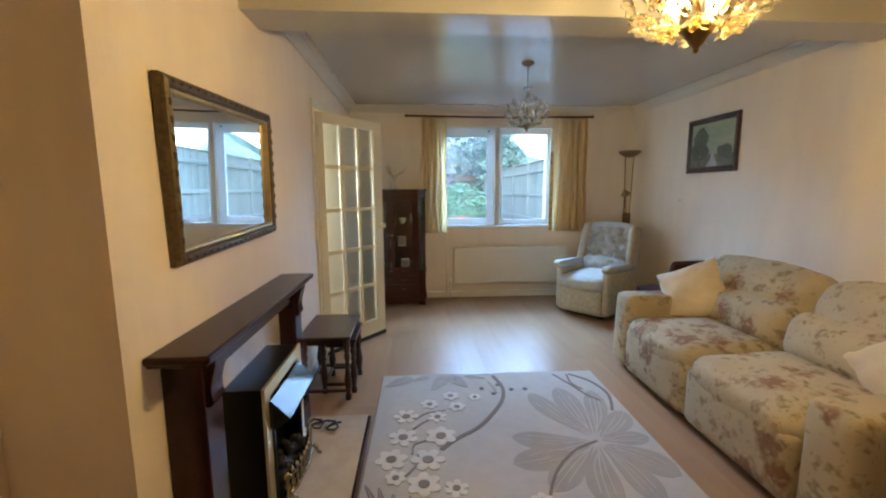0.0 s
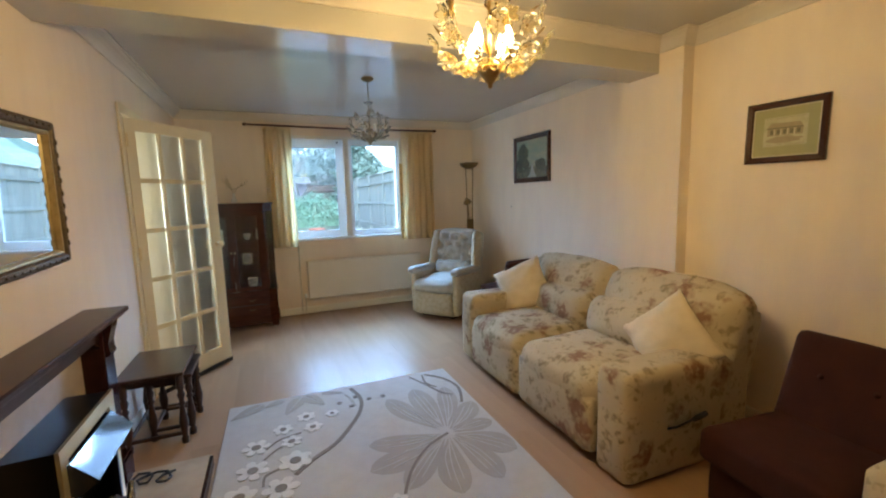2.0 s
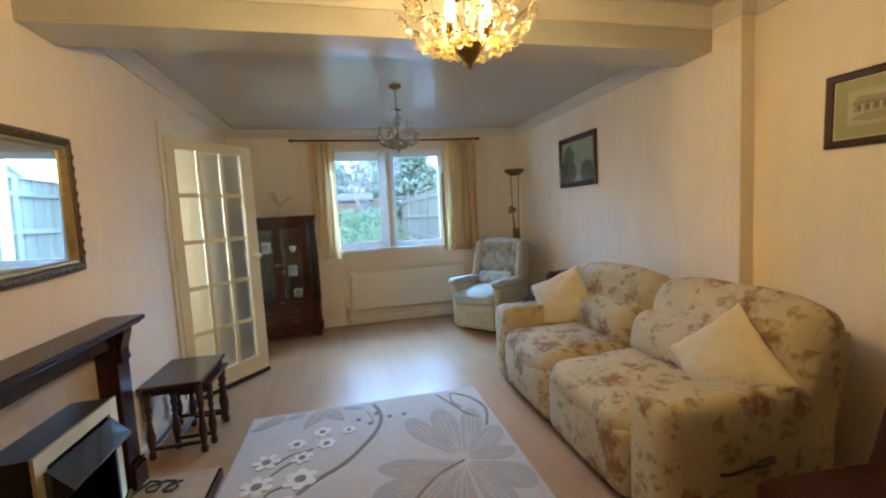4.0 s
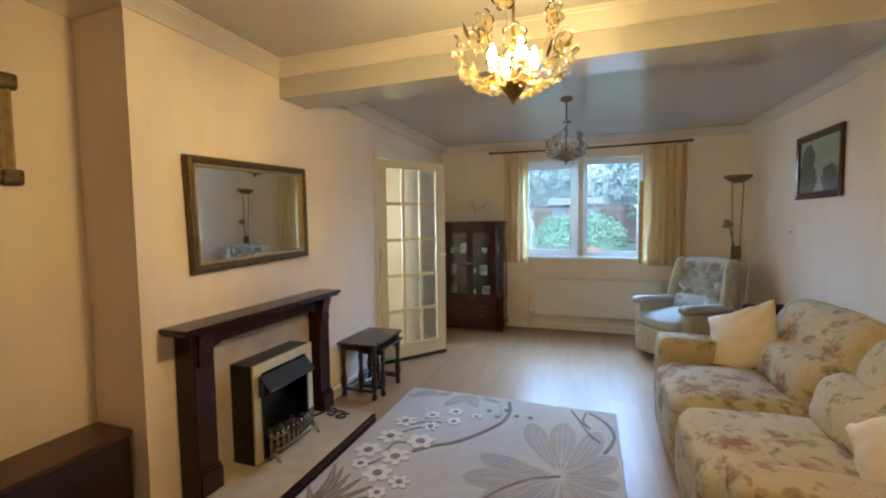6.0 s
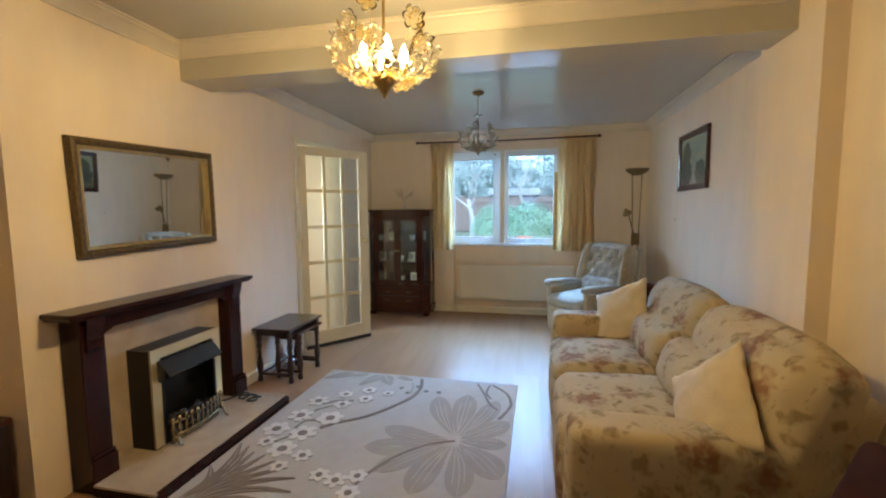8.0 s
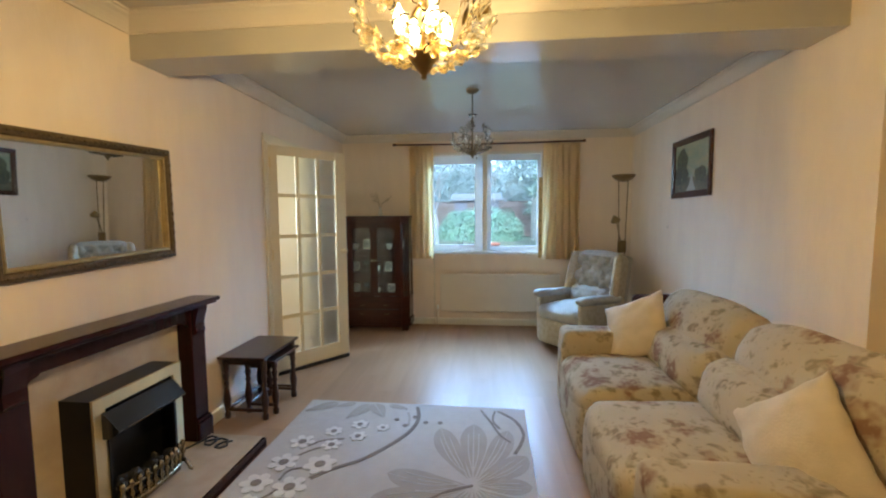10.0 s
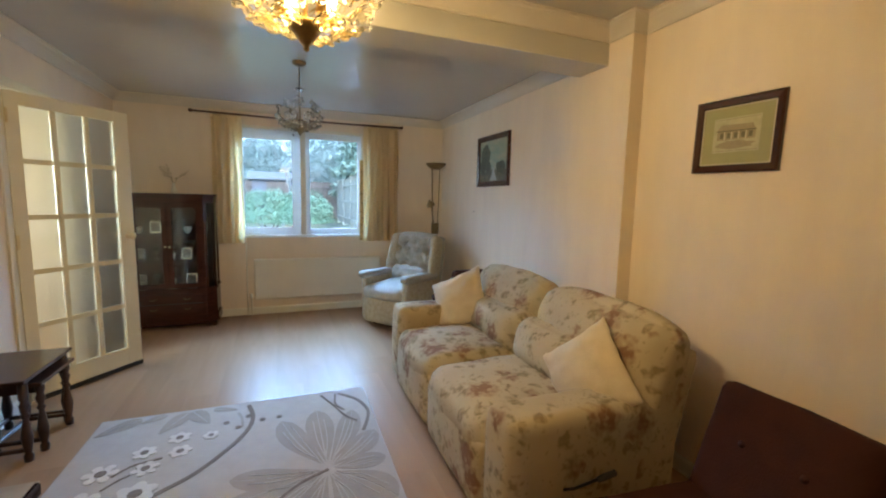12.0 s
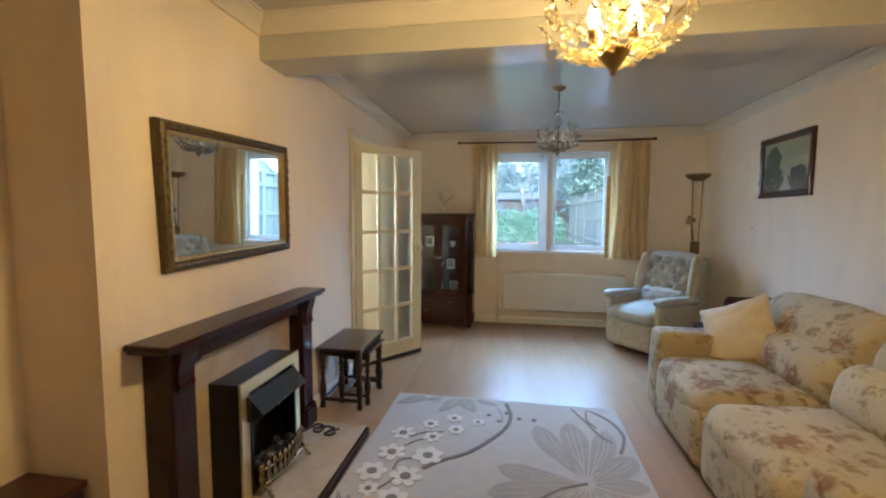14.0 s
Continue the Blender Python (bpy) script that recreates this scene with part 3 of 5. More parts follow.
MIRROR_GLASS = mat("mirror_silver", (0.86, 0.88, 0.88), 0.02, 1.0, second=(0.84, 0.86, 0.86), scale=3, amount=0.3)
mirror = thing("wall_mirror", "large wall mirror in a worn dark gilt moulded frame", "mirror", pose(XL + 0.010, 1.974, 1.452, 2.0, 0.95, -0.8))
MW, MH = 0.90, 0.60
part("frame", frame_bm(MW, MH, [(0, 0), (0, 0.022), (0.008, 0.034), (0.02, 0.04), (0.032, 0.036), (0.04, 0.026)]), GILT, mirror)
part("gilt_slip", frame_bm(MW - 0.08, MH - 0.08, [(0, 0.026), (0.004, 0.03), (0.012, 0.028), (0.018, 0.014), (0.018, 0.01)]), GILT_LIGHT, mirror, "pale gilt inner slip")
part("mirror_glass", boxes((0.006, 0.0105, -MW / 2 + 0.05, MW / 2 - 0.05, -MH / 2 + 0.05, MH / 2 - 0.05)), MIRROR_GLASS, mirror, "silvered mirror glass")
bead_me = mesh_of("ornament", soft(0.008, 0.022, 0.009, 0.004, n=2, lump=0), GILT, True)
for k in range(17):
    for z in (-MH / 2 + 0.02, MH / 2 - 0.02):
        shared("ornament", bead_me, mirror, pose(0.04, -MW / 2 + 0.05 + k * (MW - 0.1) / 16, z))
for k in range(1, 10):
    for y in (-MW / 2 + 0.02, MW / 2 - 0.02):
        shared("ornament", bead_me, mirror, pose(0.04, y, -MH / 2 + 0.03 + k * (MH - 0.06) / 10, 90))


def flat(points, x):
    """A flat shape in the yz plane, facing +x."""
    bm = bmesh.new()
    bm.faces.new([bm.verts.new((x, a, b)) for a, b in points])
    ext = bmesh.ops.extrude_face_region(bm, geom=list(bm.faces))
    for v in [g for g in ext["geom"] if isinstance(g, bmesh.types.BMVert)]:
        v.co.x += 0.0012
    return bm


def blob(cy, cz, ry, rz, seed, n=26, rough=0.35):
    return [(cy + ry * math.cos(a) * (1 + rough * noise.noise((math.cos(a) * 2 + seed, math.sin(a) * 2, seed))),
             cz + rz * math.sin(a) * (1 + rough * noise.noise((math.cos(a) * 2, math.sin(a) * 2 + seed, 3 + seed)))) for a in [2 * math.pi * i / n for i in range(n)]]


P_SKY = mat("painted_sky", (0.26, 0.34, 0.25), 0.7, second=(0.42, 0.40, 0.26), scale=6, amount=1.0, stretch=(1, 1, 3))
P_TREE = mat("painted_tree", (0.035, 0.045, 0.022), 0.5, second=(0.12, 0.13, 0.055), scale=55, amount=1.0)
P_LAND = mat("painted_land", (0.08, 0.085, 0.04), 0.5, second=(0.19, 0.16, 0.08), scale=22, amount=1.0)
P_WATER = mat("painted_water", (0.45, 0.45, 0.36), 0.5, scale=30, amount=0.7)
P_FRAME = mat("dark_picture_frame", (0.05, 0.015, 0.009), 0.25, scale=18, amount=0.6, coat=0.3)

pic = thing("landscape_painting", "landscape painting of a tree by water in a dark wooden frame", "picture", pose(XR - 0.002, 4.005, 1.797, 0, 0, 180))
PW, PH = 0.675, 0.515
part("frame", frame_bm(PW, PH, [(0, 0), (0, 0.02), (0.012, 0.026), (0.04, 0.018), (0.052, 0.012), (0.052, 0.006)]), P_FRAME, pic)
canvas = part("canvas", boxes((0.002, 0.007, -PW / 2 + 0.045, PW / 2 - 0.045, -PH / 2 + 0.045, PH / 2 - 0.045)), P_SKY, pic, "painted pale green sky")
part("painted_land", flat([(-0.29, -0.21), (0.29, -0.21), (0.29, -0.10), (0.2, -0.06), (0.08, -0.09), (-0.08, -0.08), (-0.2, -0.12), (-0.29, -0.1)], 0.008), P_LAND, canvas)
part("painted_water", flat([(-0.06, -0.2), (0.10, -0.2), (0.06, -0.14), (0.03, -0.07), (0.01, -0.07), (-0.01, -0.14)], 0.0095), P_WATER, canvas)
for k, (cy, cz, ry, rz) in enumerate(((-0.15, 0.06, 0.10, 0.11), (-0.21, -0.05, 0.07, 0.09), (-0.10, -0.05, 0.07, 0.06), (0.18, -0.07, 0.09, 0.06))):
    part("painted_tree", flat(blob(cy, cz, ry, rz, k * 3.1), 0.0095 + 0.0012 * k), P_TREE, canvas)

G_MAT = mat("sage_mount", (0.36, 0.35, 0.19), 0.8, scale=20, amount=0.3)
IVORY_CARD = mat("ivory_card", (0.66, 0.6, 0.46), 0.8, scale=20, amount=0.3)
INK = mat("print_ink", (0.36, 0.31, 0.21), 0.8, scale=60, amount=0.9)
INK_DARK = mat("print_ink_dark", (0.15, 0.14, 0.09), 0.8, scale=60, amount=0.7)
pr = thing("house_print", "house print in a sage mount and dark wooden frame", "picture", pose(XN - 0.002, 1.50, 1.706, -1.0, 0, 180))
QW, QH = 0.39, 0.332
part("frame", frame_bm(QW, QH, [(0, 0), (0, 0.014), (0.01, 0.02), (0.03, 0.016), (0.036, 0.008)]), P_FRAME, pr)
part("slip", frame_bm(QW - 0.068, QH - 0.068, [(0, 0.008), (0.006, 0.008), (0.006, 0.004)]), IVORY_CARD, pr)
mount = part("mount", boxes((0.002, 0.005, -QW / 2 + 0.03, QW / 2 - 0.03, -QH / 2 + 0.03, QH / 2 - 0.03)), G_MAT, pr, "sage green mount")
part("sheet", boxes((0.005, 0.0062, -0.105, 0.105, -0.075, 0.08)), mat("sage_paper", (0.52, 0.50, 0.34), 0.8, second=(0.40, 0.39, 0.24), scale=30, amount=0.8), mount, "pale sage printed sheet")
part("printed_house", flat([(-0.085, -0.02), (0.085, -0.02), (0.085, 0.02), (0.07, 0.045), (-0.07, 0.05), (-0.085, 0.025)], 0.0066), INK, mount)
for k in range(5):
    part("printed_window", flat([(-0.07 + k * 0.032, -0.012), (-0.054 + k * 0.032, -0.012), (-0.054 + k * 0.032, 0.012), (-0.07 + k * 0.032, 0.012)], 0.008), INK_DARK, mount)
for k in range(4):
    part("printed_column", flat([(-0.052 + k * 0.032, -0.018), (-0.048 + k * 0.032, -0.018), (-0.048 + k * 0.032, 0.016), (-0.052 + k * 0.032, 0.016)], 0.008), IVORY_CARD, mount)
part("printed_eaves", flat([(-0.088, 0.019), (0.088, 0.015), (0.088, 0.02), (-0.088, 0.024)], 0.008), INK_DARK, mount)
for z in (-0.069, 0.072):
    part("printed_border", flat([(-0.1, z), (0.1, z), (0.1, z + 0.0025), (-0.1, z + 0.0025)], 0.0066), INK, mount)
part("printed_garden", flat(blob(0.0, -0.042, 0.09, 0.018, 2.2), 0.0066), INK, mount)

gp = thing("gilt_picture", "faded picture in an ornate gilt frame on the alcove wall", "picture", pose(XA + 0.002, 0.80, 1.775))
part("frame", frame_bm(0.46, 0.41, [(0, 0), (0, 0.03), (0.012, 0.04), (0.03, 0.03), (0.045, 0.034), (0.06, 0.014)]), GILT_LIGHT, gp)
part("slip", frame_bm(0.345, 0.295, [(0, 0.016), (0.008, 0.016), (0.008, 0.008)]), GILT_LIGHT, gp)
part("sheet", boxes((0.004, 0.008, -0.17, 0.17, -0.145, 0.145)), IVORY_CARD, gp, "pale picture sheet")
part("printed_bowl", flat(blob(0.07, -0.02, 0.06, 0.05, 1.2, rough=0.2), 0.0085), INK_DARK, gp)
for y in (-0.215, 0.215):
    for z in (-0.19, 0.19):
        shared("corner_ornament", mesh_of("corner_ornament", soft(0.03, 0.07, 0.07, 0.014, n=4, lump=0.008, seed=y), GILT, True), gp, pose(0.03, y, z))


# ---- recliner sofa and chair ----
def recliner(name, label, category, seats, length, m, cover):
    """Low recliner suite in printed cloth; front at x = 0, back towards +x, length along y."""
    so = thing(name, label, category, m)
    A, D, seat_h = 0.22, 0.93, 0.46
    part("base", rbox(0.07, D - 0.08, 0.03, length - 0.03, 0.035, 0.30, 0.02), cover, so)
    part("back_frame", soft(0.13, length - 0.03, 0.70, 0.05, (0.01, 0, 0.01), 7, pose(D - 0.07, length / 2, 0.42, 0, 13, 0), seed=1), cover, so, "", True)
    for k, (y, dz) in enumerate(((A / 2, -0.036), (length - A / 2, -0.008))):
        part("arm", soft(0.86, A, 0.56, 0.042, (0.014, 0.010, 0.008), 12, pose(0.445, y, 0.312 + dz, 0, 0.8, 0), seed=4 + k), cover, so, "", True)
    w = (length - 2 * A) / seats
    for k in range(seats):
        y = A + w * (k + 0.5)
        sc = part("seat_cushion", soft(0.66, w - 0.004, 0.22, 0.092, (0.014, 0.0, 0.03), 12, pose(0.325, y, seat_h - 0.11, 0, -1.5, 0), seed=7 + k, lump=0.008), cover, so, "", True)
        part("footrest_panel", soft(0.12, w - 0.008, 0.33, 0.045, (0.012, 0.0, 0.0), 8, pose(0.05, y, 0.205), seed=11 + k), cover, sc, "", True)
    wb = length / seats

    def scallop(p, c):
        """The top of a head cushion sinks towards its seams; the stuffing gathers in folds there."""
        e = abs(c.y) ** 5
        if c.z > 0:
            p = p + Vector((0.02 * e * c.z, 0, -0.032 * e * c.z))
        if c.x < 0:
            p = p + Vector((0.007 * math.sin(22 * p.y) * (0.3 + e) * abs(c.z) + 0.004 * math.sin(31 * p.z + 9 * p.y), 0, 0))
        return p
    for k in range(seats):
        y = A + w * (k + 0.5)
        part("lumbar_cushion", soft(0.22, w + 0.02, 0.29, 0.085, (0.055, 0, 0.01), 12, pose(0.662, y, 0.54, 0, 15, 0), seed=15 + k, lump=0.009), cover, so, "", True)
        part("head_cushion", soft(0.19, wb - 0.004, 0.43, 0.07, (0.075, 0.004, 0.03), 16, pose(0.805, length * (k + 0.5) / seats, 0.665, 0, 16, 0), seed=19 + k, lump=0.014, fn=scallop), cover, so, "", True)
    return so


sofa = recliner("sofa", "two-seat recliner sofa in cream cloth printed with rust flowers", "sofa", 2, 1.87, pose(1.62, 1.43, 0, 0, 0, -1.0), FLORAL)
lev = part("recliner_lever", tube([(0.26, -0.006, 0.262), (0.30, -0.022, 0.268), (0.47, -0.028, 0.295)], [0.006, 0.006, 0.007]), BLACK_METAL, sofa, "black recliner lever", True)
part("lever_grip", tube([(0.41, -0.0275, 0.285), (0.44, -0.028, 0.29), (0.495, -0.029, 0.299)], [0.011, 0.014, 0.013]), RUBBER, lev, "", True)
recliner("recliner_chair", "single recliner chair in cream cloth printed with rust flowers", "armchair", 1, 0.84, pose(1.71, -0.17, 0), FLORAL)


def pillow(name, label, c, a, b, side, thick=0.14):
    """A square scatter cushion with centre c and edge directions a and b."""
    a, b = Vector(a).normalized(), Vector(b).normalized()
    nrm = a.cross(b).normalized()
    b = nrm.cross(a)
    m = Matrix((( a.x, b.x, nrm.x, c[0]), (a.y, b.y, nrm.y, c[1]), (a.z, b.z, nrm.z, c[2]), (0, 0, 0, 1)))

    def shape(p, q):
        u, v = q.x, q.y
        fat = max(0.06, ((1 - abs(u) ** 2.6) * (1 - abs(v) ** 2.6)) ** 0.55)
        pinch = 1 - 0.07 * (1 - abs(u * v))
        fold = 0.014 * noise.noise((u * 3, v * 3, c[1])) + 0.010 * noise.noise((u * 2 + v * 5, v * 2 - u * 4, c[1] + 4)) + 0.005 * noise.noise((u * 9 + v * 4, v * 3, c[1]))
        return Vector((u * side / 2 * (1 - 0.06 * (1 - v * v)) , v * side / 2 * (1 - 0.06 * (1 - u * u)), (1 if q.z > 0 else -1) * abs(q.z) * thick / 2 * fat + fold))
    th = thing(name, label, "cushion", m, group="scatter cushions on the sofa")
    part("cover", soft(1, 1, 1, 0.01, n=13, fn=shape, lump=0), IVORY, th, "", True)
    return th


pillow("scatter_cushion", "ivory square scatter cushion leaning in the sofa's far corner", (2.13, 3.05, 0.63), (0.29, -0.263, 0.195), (-0.05, -0.237, -0.30), 0.43)
pillow("scatter_cushion", "ivory square scatter cushion standing on one corner against the sofa back", (2.195, 1.685, 0.575), (0.137, -0.261, 0.263), (-0.053, -0.284, -0.305), 0.415)


# ---- wing armchair ----
def wing_chair(m):
    ch = thing("wing_armchair", "pale blue-grey wing armchair with a buttoned back", "armchair", m)
    W, cov = 0.66, BLUE_GREY_VELOUR
    part("base", soft(0.60, W - 0.09, 0.27, 0.03, (0.008, 0, 0), 7, pose(0.36, 0, 0.17)), FLORAL_PALE, ch, "pale printed base", True)
    part("plinth", rbox(0.12, 0.58, -W / 2 + 0.12, W / 2 - 0.12, 0.0, 0.05, 0.005), MAHOGANY, ch)
    part("footrest_panel", soft(0.06, W - 0.17, 0.27, 0.025, (0.012, 0, 0), 8, pose(0.045, 0, 0.185)), FLORAL_PALE, ch, "pale printed footrest panel", True)
    part("seat_cushion", soft(0.60, W - 0.15, 0.15, 0.062, (0.015, 0, 0.022), 10, pose(0.30, 0, 0.39, 0, -3, 0)), cov, ch, "", True)
    for s in (-1, 1):
        arm = part("arm", soft(0.60, 0.085, 0.5, 0.035, (0.008, 0.006, 0), 7, pose(0.35, s * (W / 2 - 0.06), 0.30)), FLORAL_PALE, ch, "pale printed arm side", True)
        part("arm_roll", soft(0.56, 0.118, 0.082, 0.04, (0.01, 0.006, 0.004), 9, pose(0.30, s * (W / 2 - 0.05), 0.545, 0, 2.5, 0)), cov, arm, "", True)
        part("wing", soft(0.22, 0.075, 0.46, 0.036, (0.014, 0.01, 0.02), 9, pose(0.60, s * (W / 2 - 0.065), 0.735, 0, 13, -s * 14)), FLORAL_PALE, ch, "pale printed wing", True)
        part("wing_piping", tube([(0.515 + 0.04 * (k / 6) ** 2 + 0.10 * (k / 6) ** 5, s * (W / 2 - 0.045 - 0.004 * k), 0.57 + 0.062 * k) for k in range(7)], 0.008, 6), cov, ch, "pale piped wing edge", True)

    buttons = [(y, z) for r, z in enumerate((-0.19, -0.10, -0.01, 0.08, 0.17)) for y in ((-0.13, 0, 0.13) if r % 2 == 0 else (-0.195, -0.065, 0.065, 0.195))]

    def tuft(p, c):
        if c.x < -0.4:
            dent = sum(math.exp(-((p.y - y) ** 2 + (p.z - z) ** 2) / 0.0016) for y, z in buttons)
            ridge = 0
            for y, z in buttons:
                d1, d2 = abs((p.y - y) * 0.63 + (p.z - z) * 0.78), abs((p.y - y) * 0.63 - (p.z - z) * 0.78)
                near = math.exp(-((p.y - y) ** 2 + (p.z - z) ** 2) / 0.007)
                ridge = max(ridge, near * max(math.exp(-(d1 / 0.011) ** 2), math.exp(-(d2 / 0.011) ** 2)))
            p = p + Vector((0.075 * min(1.0, dent) + 0.04 * ridge, 0, 0))
        return p
    bm_m = pose(0.605, 0, 0.72, 0, 15, 0)
    back = part("back_cushion", soft(0.19, W - 0.13, 0.55, 0.08, (0.035, 0.0, 0.02), 30, bm_m, tuft, lump=0.002), cov, ch, "", True)
    but = mesh_of("button", lathe([(0.001, -0.006), (0.010, -0.004), (0.012, 0), (0.008, 0.004), (0.001, 0.006)], 10), cov, True)
    for y, z in buttons:
        shared("button", but, back, bm_m @ pose(-0.078, y, z, 0, 90, 0))

    def tuft_low(p, c):
        if c.x < -0.4:
            for y, z in ((-0.12, 0.035), (0.0, 0.035), (0.12, 0.035), (-0.06, -0.035), (0.06, -0.035)):
                p = p + Vector((0.022 * math.exp(-((p.y - y) ** 2 + (p.z - z) ** 2) / 0.0011), 0, 0))
        return p
    part("lumbar_cushion", soft(0.11, W - 0.20, 0.19, 0.05, (0.022, 0, 0.008), 20, pose(0.485, 0, 0.525, 0, 14, 0), tuft_low, lump=0.002), cov, ch, "", True)
    part("back_frame", soft(0.10, W - 0.12, 0.86, 0.045, (0, 0, 0.01), 7, pose(0.715, 0, 0.53, 0, 11, 0)), cov, ch, "", True)
    return ch


FLORAL_PALE = mat("pale_print_cloth", (0.55, 0.49, 0.38), 0.9, second=(0.40, 0.33, 0.22), scale=22, amount=0.7, bump=0.3, bump_scale=180, spec=0.2)
wing_chair(pose(1.825, 4.455, 0, 0, 0, 37.0) @ Matrix.Diagonal((1.08, 1.03, 1, 1)))


# ---- brown low chairs ----
def slab_chair(m, label):
    ch = thing("lounge_chair", label, "chair", m, group="brown lounge chairs")
    part("seat", soft(0.52, 0.47, 0.15, 0.035, (0.004, 0.004, 0.012), 8, pose(0.255, 0, 0.355, 0, 3, 0)), CHOCOLATE, ch, "", True)
    part("base", soft(0.47, 0.43, 0.22, 0.02, (0.003, 0.003, 0), 6, pose(0.28, 0, 0.18)), CHOCOLATE, ch, "dark upholstered base", True)
    bk = part("backrest", soft(0.10, 0.46, 0.50, 0.03, (0.01, 0.004, 0.004), 9, pose(0.535, 0, 0.53, 0, 20, 0)), CHOCOLATE, ch, "", True)
    for y in (-0.09, 0.09):
        part("button", lathe([(0.001, -0.005), (0.012, 0), (0.001, 0.005)], 10, m=pose(0.50, y, 0.62, 0, 110, 0)), CHOCOLATE, bk, "", True)
    for x in (0.08, 0.48):
        for y in (-0.17, 0.17):
            part("foot", lathe([(0.014, 0), (0.018, 0.01), (0.022, 0.08)], 10, m=pose(x, y, 0)), DARK_OAK, ch, "", True)
    return ch


slab_chair(pose(1.74, 0.945, 0, 0, 0, -3), "low chocolate-brown upholstered chair beside the sofa")
slab_chair(pose(2.52, 4.12, 0, 0, 0, -92), "low chocolate-brown upholstered chair between sofa and wing armchair")


# ---- nest of tables ----
def turned_leg(h):
    rows = [(0.016, 0), (0.017, 0.03), (0.016, 0.035), (0.011, 0.045), (0.015, 0.07), (0.021, 0.13), (0.013, 0.2), (0.010, 0.23), (0.017, 0.245),
            (0.010, 0.26), (0.018, 0.3), (0.012, 0.32), (0.017, 0.34), (0.017, h)]
    return lathe([(r * 1.22, z) for r, z in rows], 12)


def side_table(m, L, W, Ht, label):
    tb = thing("nest_table", label, "table", m, group="nest of tables")
    part("tabletop", rbox(-W / 2, W / 2, -L / 2, L / 2, Ht - 0.02, Ht, 0.005), DARK_OAK, tb)
    ix, iy = W / 2 - 0.03, L / 2 - 0.05
    part("apron", boxes((-ix, ix, -iy, -iy + 0.016, Ht - 0.07, Ht - 0.02), (-ix, ix, iy - 0.016, iy, Ht - 0.07, Ht - 0.02), (-ix, -ix + 0.016, -iy + 0.016, iy - 0.016, Ht - 0.07, Ht - 0.02)), DARK_OAK, tb)
    leg = mesh_of("leg", turned_leg(Ht - 0.02), DARK_OAK, True)
    for x in (-ix, ix):
        for y in (-iy, iy):
            shared("leg", leg, tb, pose(x, y, 0))
    part("stretcher", rbox(-ix, ix, -iy - 0.009, -iy + 0.009, 0.05, 0.072, 0.003, 1), DARK_OAK, tb)
    part("stretcher", rbox(-ix, ix, iy - 0.009, iy + 0.009, 0.05, 0.072, 0.003, 1), DARK_OAK, tb)
    part("stretcher", rbox(-ix - 0.009, -ix + 0.009, -iy, iy, 0.05, 0.072, 0.003, 1), DARK_OAK, tb)
    return tb


side_table(pose(-0.515, 3.035, 0), 0.52, 0.335, 0.447, "largest dark oak nest table with turned legs")
side_table(pose(-0.452, 3.06, 0), 0.38, 0.26, 0.395, "smaller dark oak nest table pushed under the largest")


# ---- display cabinet ----
CABINET_WOOD = mat("cabinet_mahogany", (0.058, 0.014, 0.008), 0.25, second=(0.03, 0.007, 0.005), scale=7, amount=0.8, stretch=(1, 1, 6), bump=0.04, coat=0.1, spec=0.3)

def prism(pts, z0, z1):
    bm = bmesh.new()
    a, b = [bm.verts.new((x, y, z0)) for x, y in pts], [bm.verts.new((x, y, z1)) for x, y in pts]
    for i in range(len(pts)):
        j = (i + 1) % len(pts)
        bm.faces.new((a[i], a[j], b[j], b[i]))
    bm.faces.new(a[::-1])
    bm.faces.new(b)
    return bm


cab = thing("display_cabinet", "dark mahogany display cabinet with glazed doors and crockery inside", "cabinet", pose(-0.215, 5.435, 0))
W2, F2, CD = 0.415, 0.33, 0.345  # half width, half width of the front, depth
plan = [(-W2, 0), (-W2, -CD + 0.10), (-F2, -CD), (F2, -CD), (W2, -CD + 0.10), (W2, 0)]


def grown(g):
    return [(-W2 - g, 0), (-W2 - g, -CD + 0.10 - g * 0.4), (-F2 - g * 0.4, -CD - g), (F2 + g * 0.4, -CD - g), (W2 + g, -CD + 0.10 - g * 0.4), (W2 + g, 0)]


part("plinth", prism(grown(0.012), 0.045, 0.125), CABINET_WOOD, cab)
for x in (-0.37, 0.37):
    part("foot", rbox(x - 0.04, x + 0.04, -CD + 0.01, -CD + 0.10, 0, 0.045, 0.008), CABINET_WOOD, cab)
    part("foot", rbox(x - 0.04, x + 0.04, -0.09, -0.01, 0, 0.045, 0.008), CABINET_WOOD, cab)
part("lower_case", prism(grown(0.0), 0.125, 0.40), CABINET_WOOD, cab)
part("waist_moulding", prism(grown(0.01), 0.40, 0.425), CABINET_WOOD, cab)
dr = part("drawer_front", rbox(-F2 + 0.03, F2 - 0.03, -CD - 0.012, -CD - 0.0005, 0.16, 0.375, 0.005), CABINET_WOOD, cab)
part("drawer_line", boxes((-F2 + 0.03, F2 - 0.03, -CD - 0.0135, -CD - 0.0125, 0.264, 0.269)), RUBBER, dr)
for x in (-0.15, 0.15):
    for z in (0.215, 0.32):
        part("drop_handle", tube([(x - 0.03, -CD - 0.014, z + 0.008), (x - 0.02, -CD - 0.024, z - 0.006), (x + 0.02, -CD - 0.024, z - 0.006), (x + 0.03, -CD - 0.014, z + 0.008)], 0.003, 6), BRONZE, dr)
part("back_panel", boxes((-W2, W2, -0.012, 0, 0.425, 1.33)), CABINET_WOOD, cab)
part("top", prism(grown(0.0), 1.31, 1.375), CABINET_WOOD, cab)
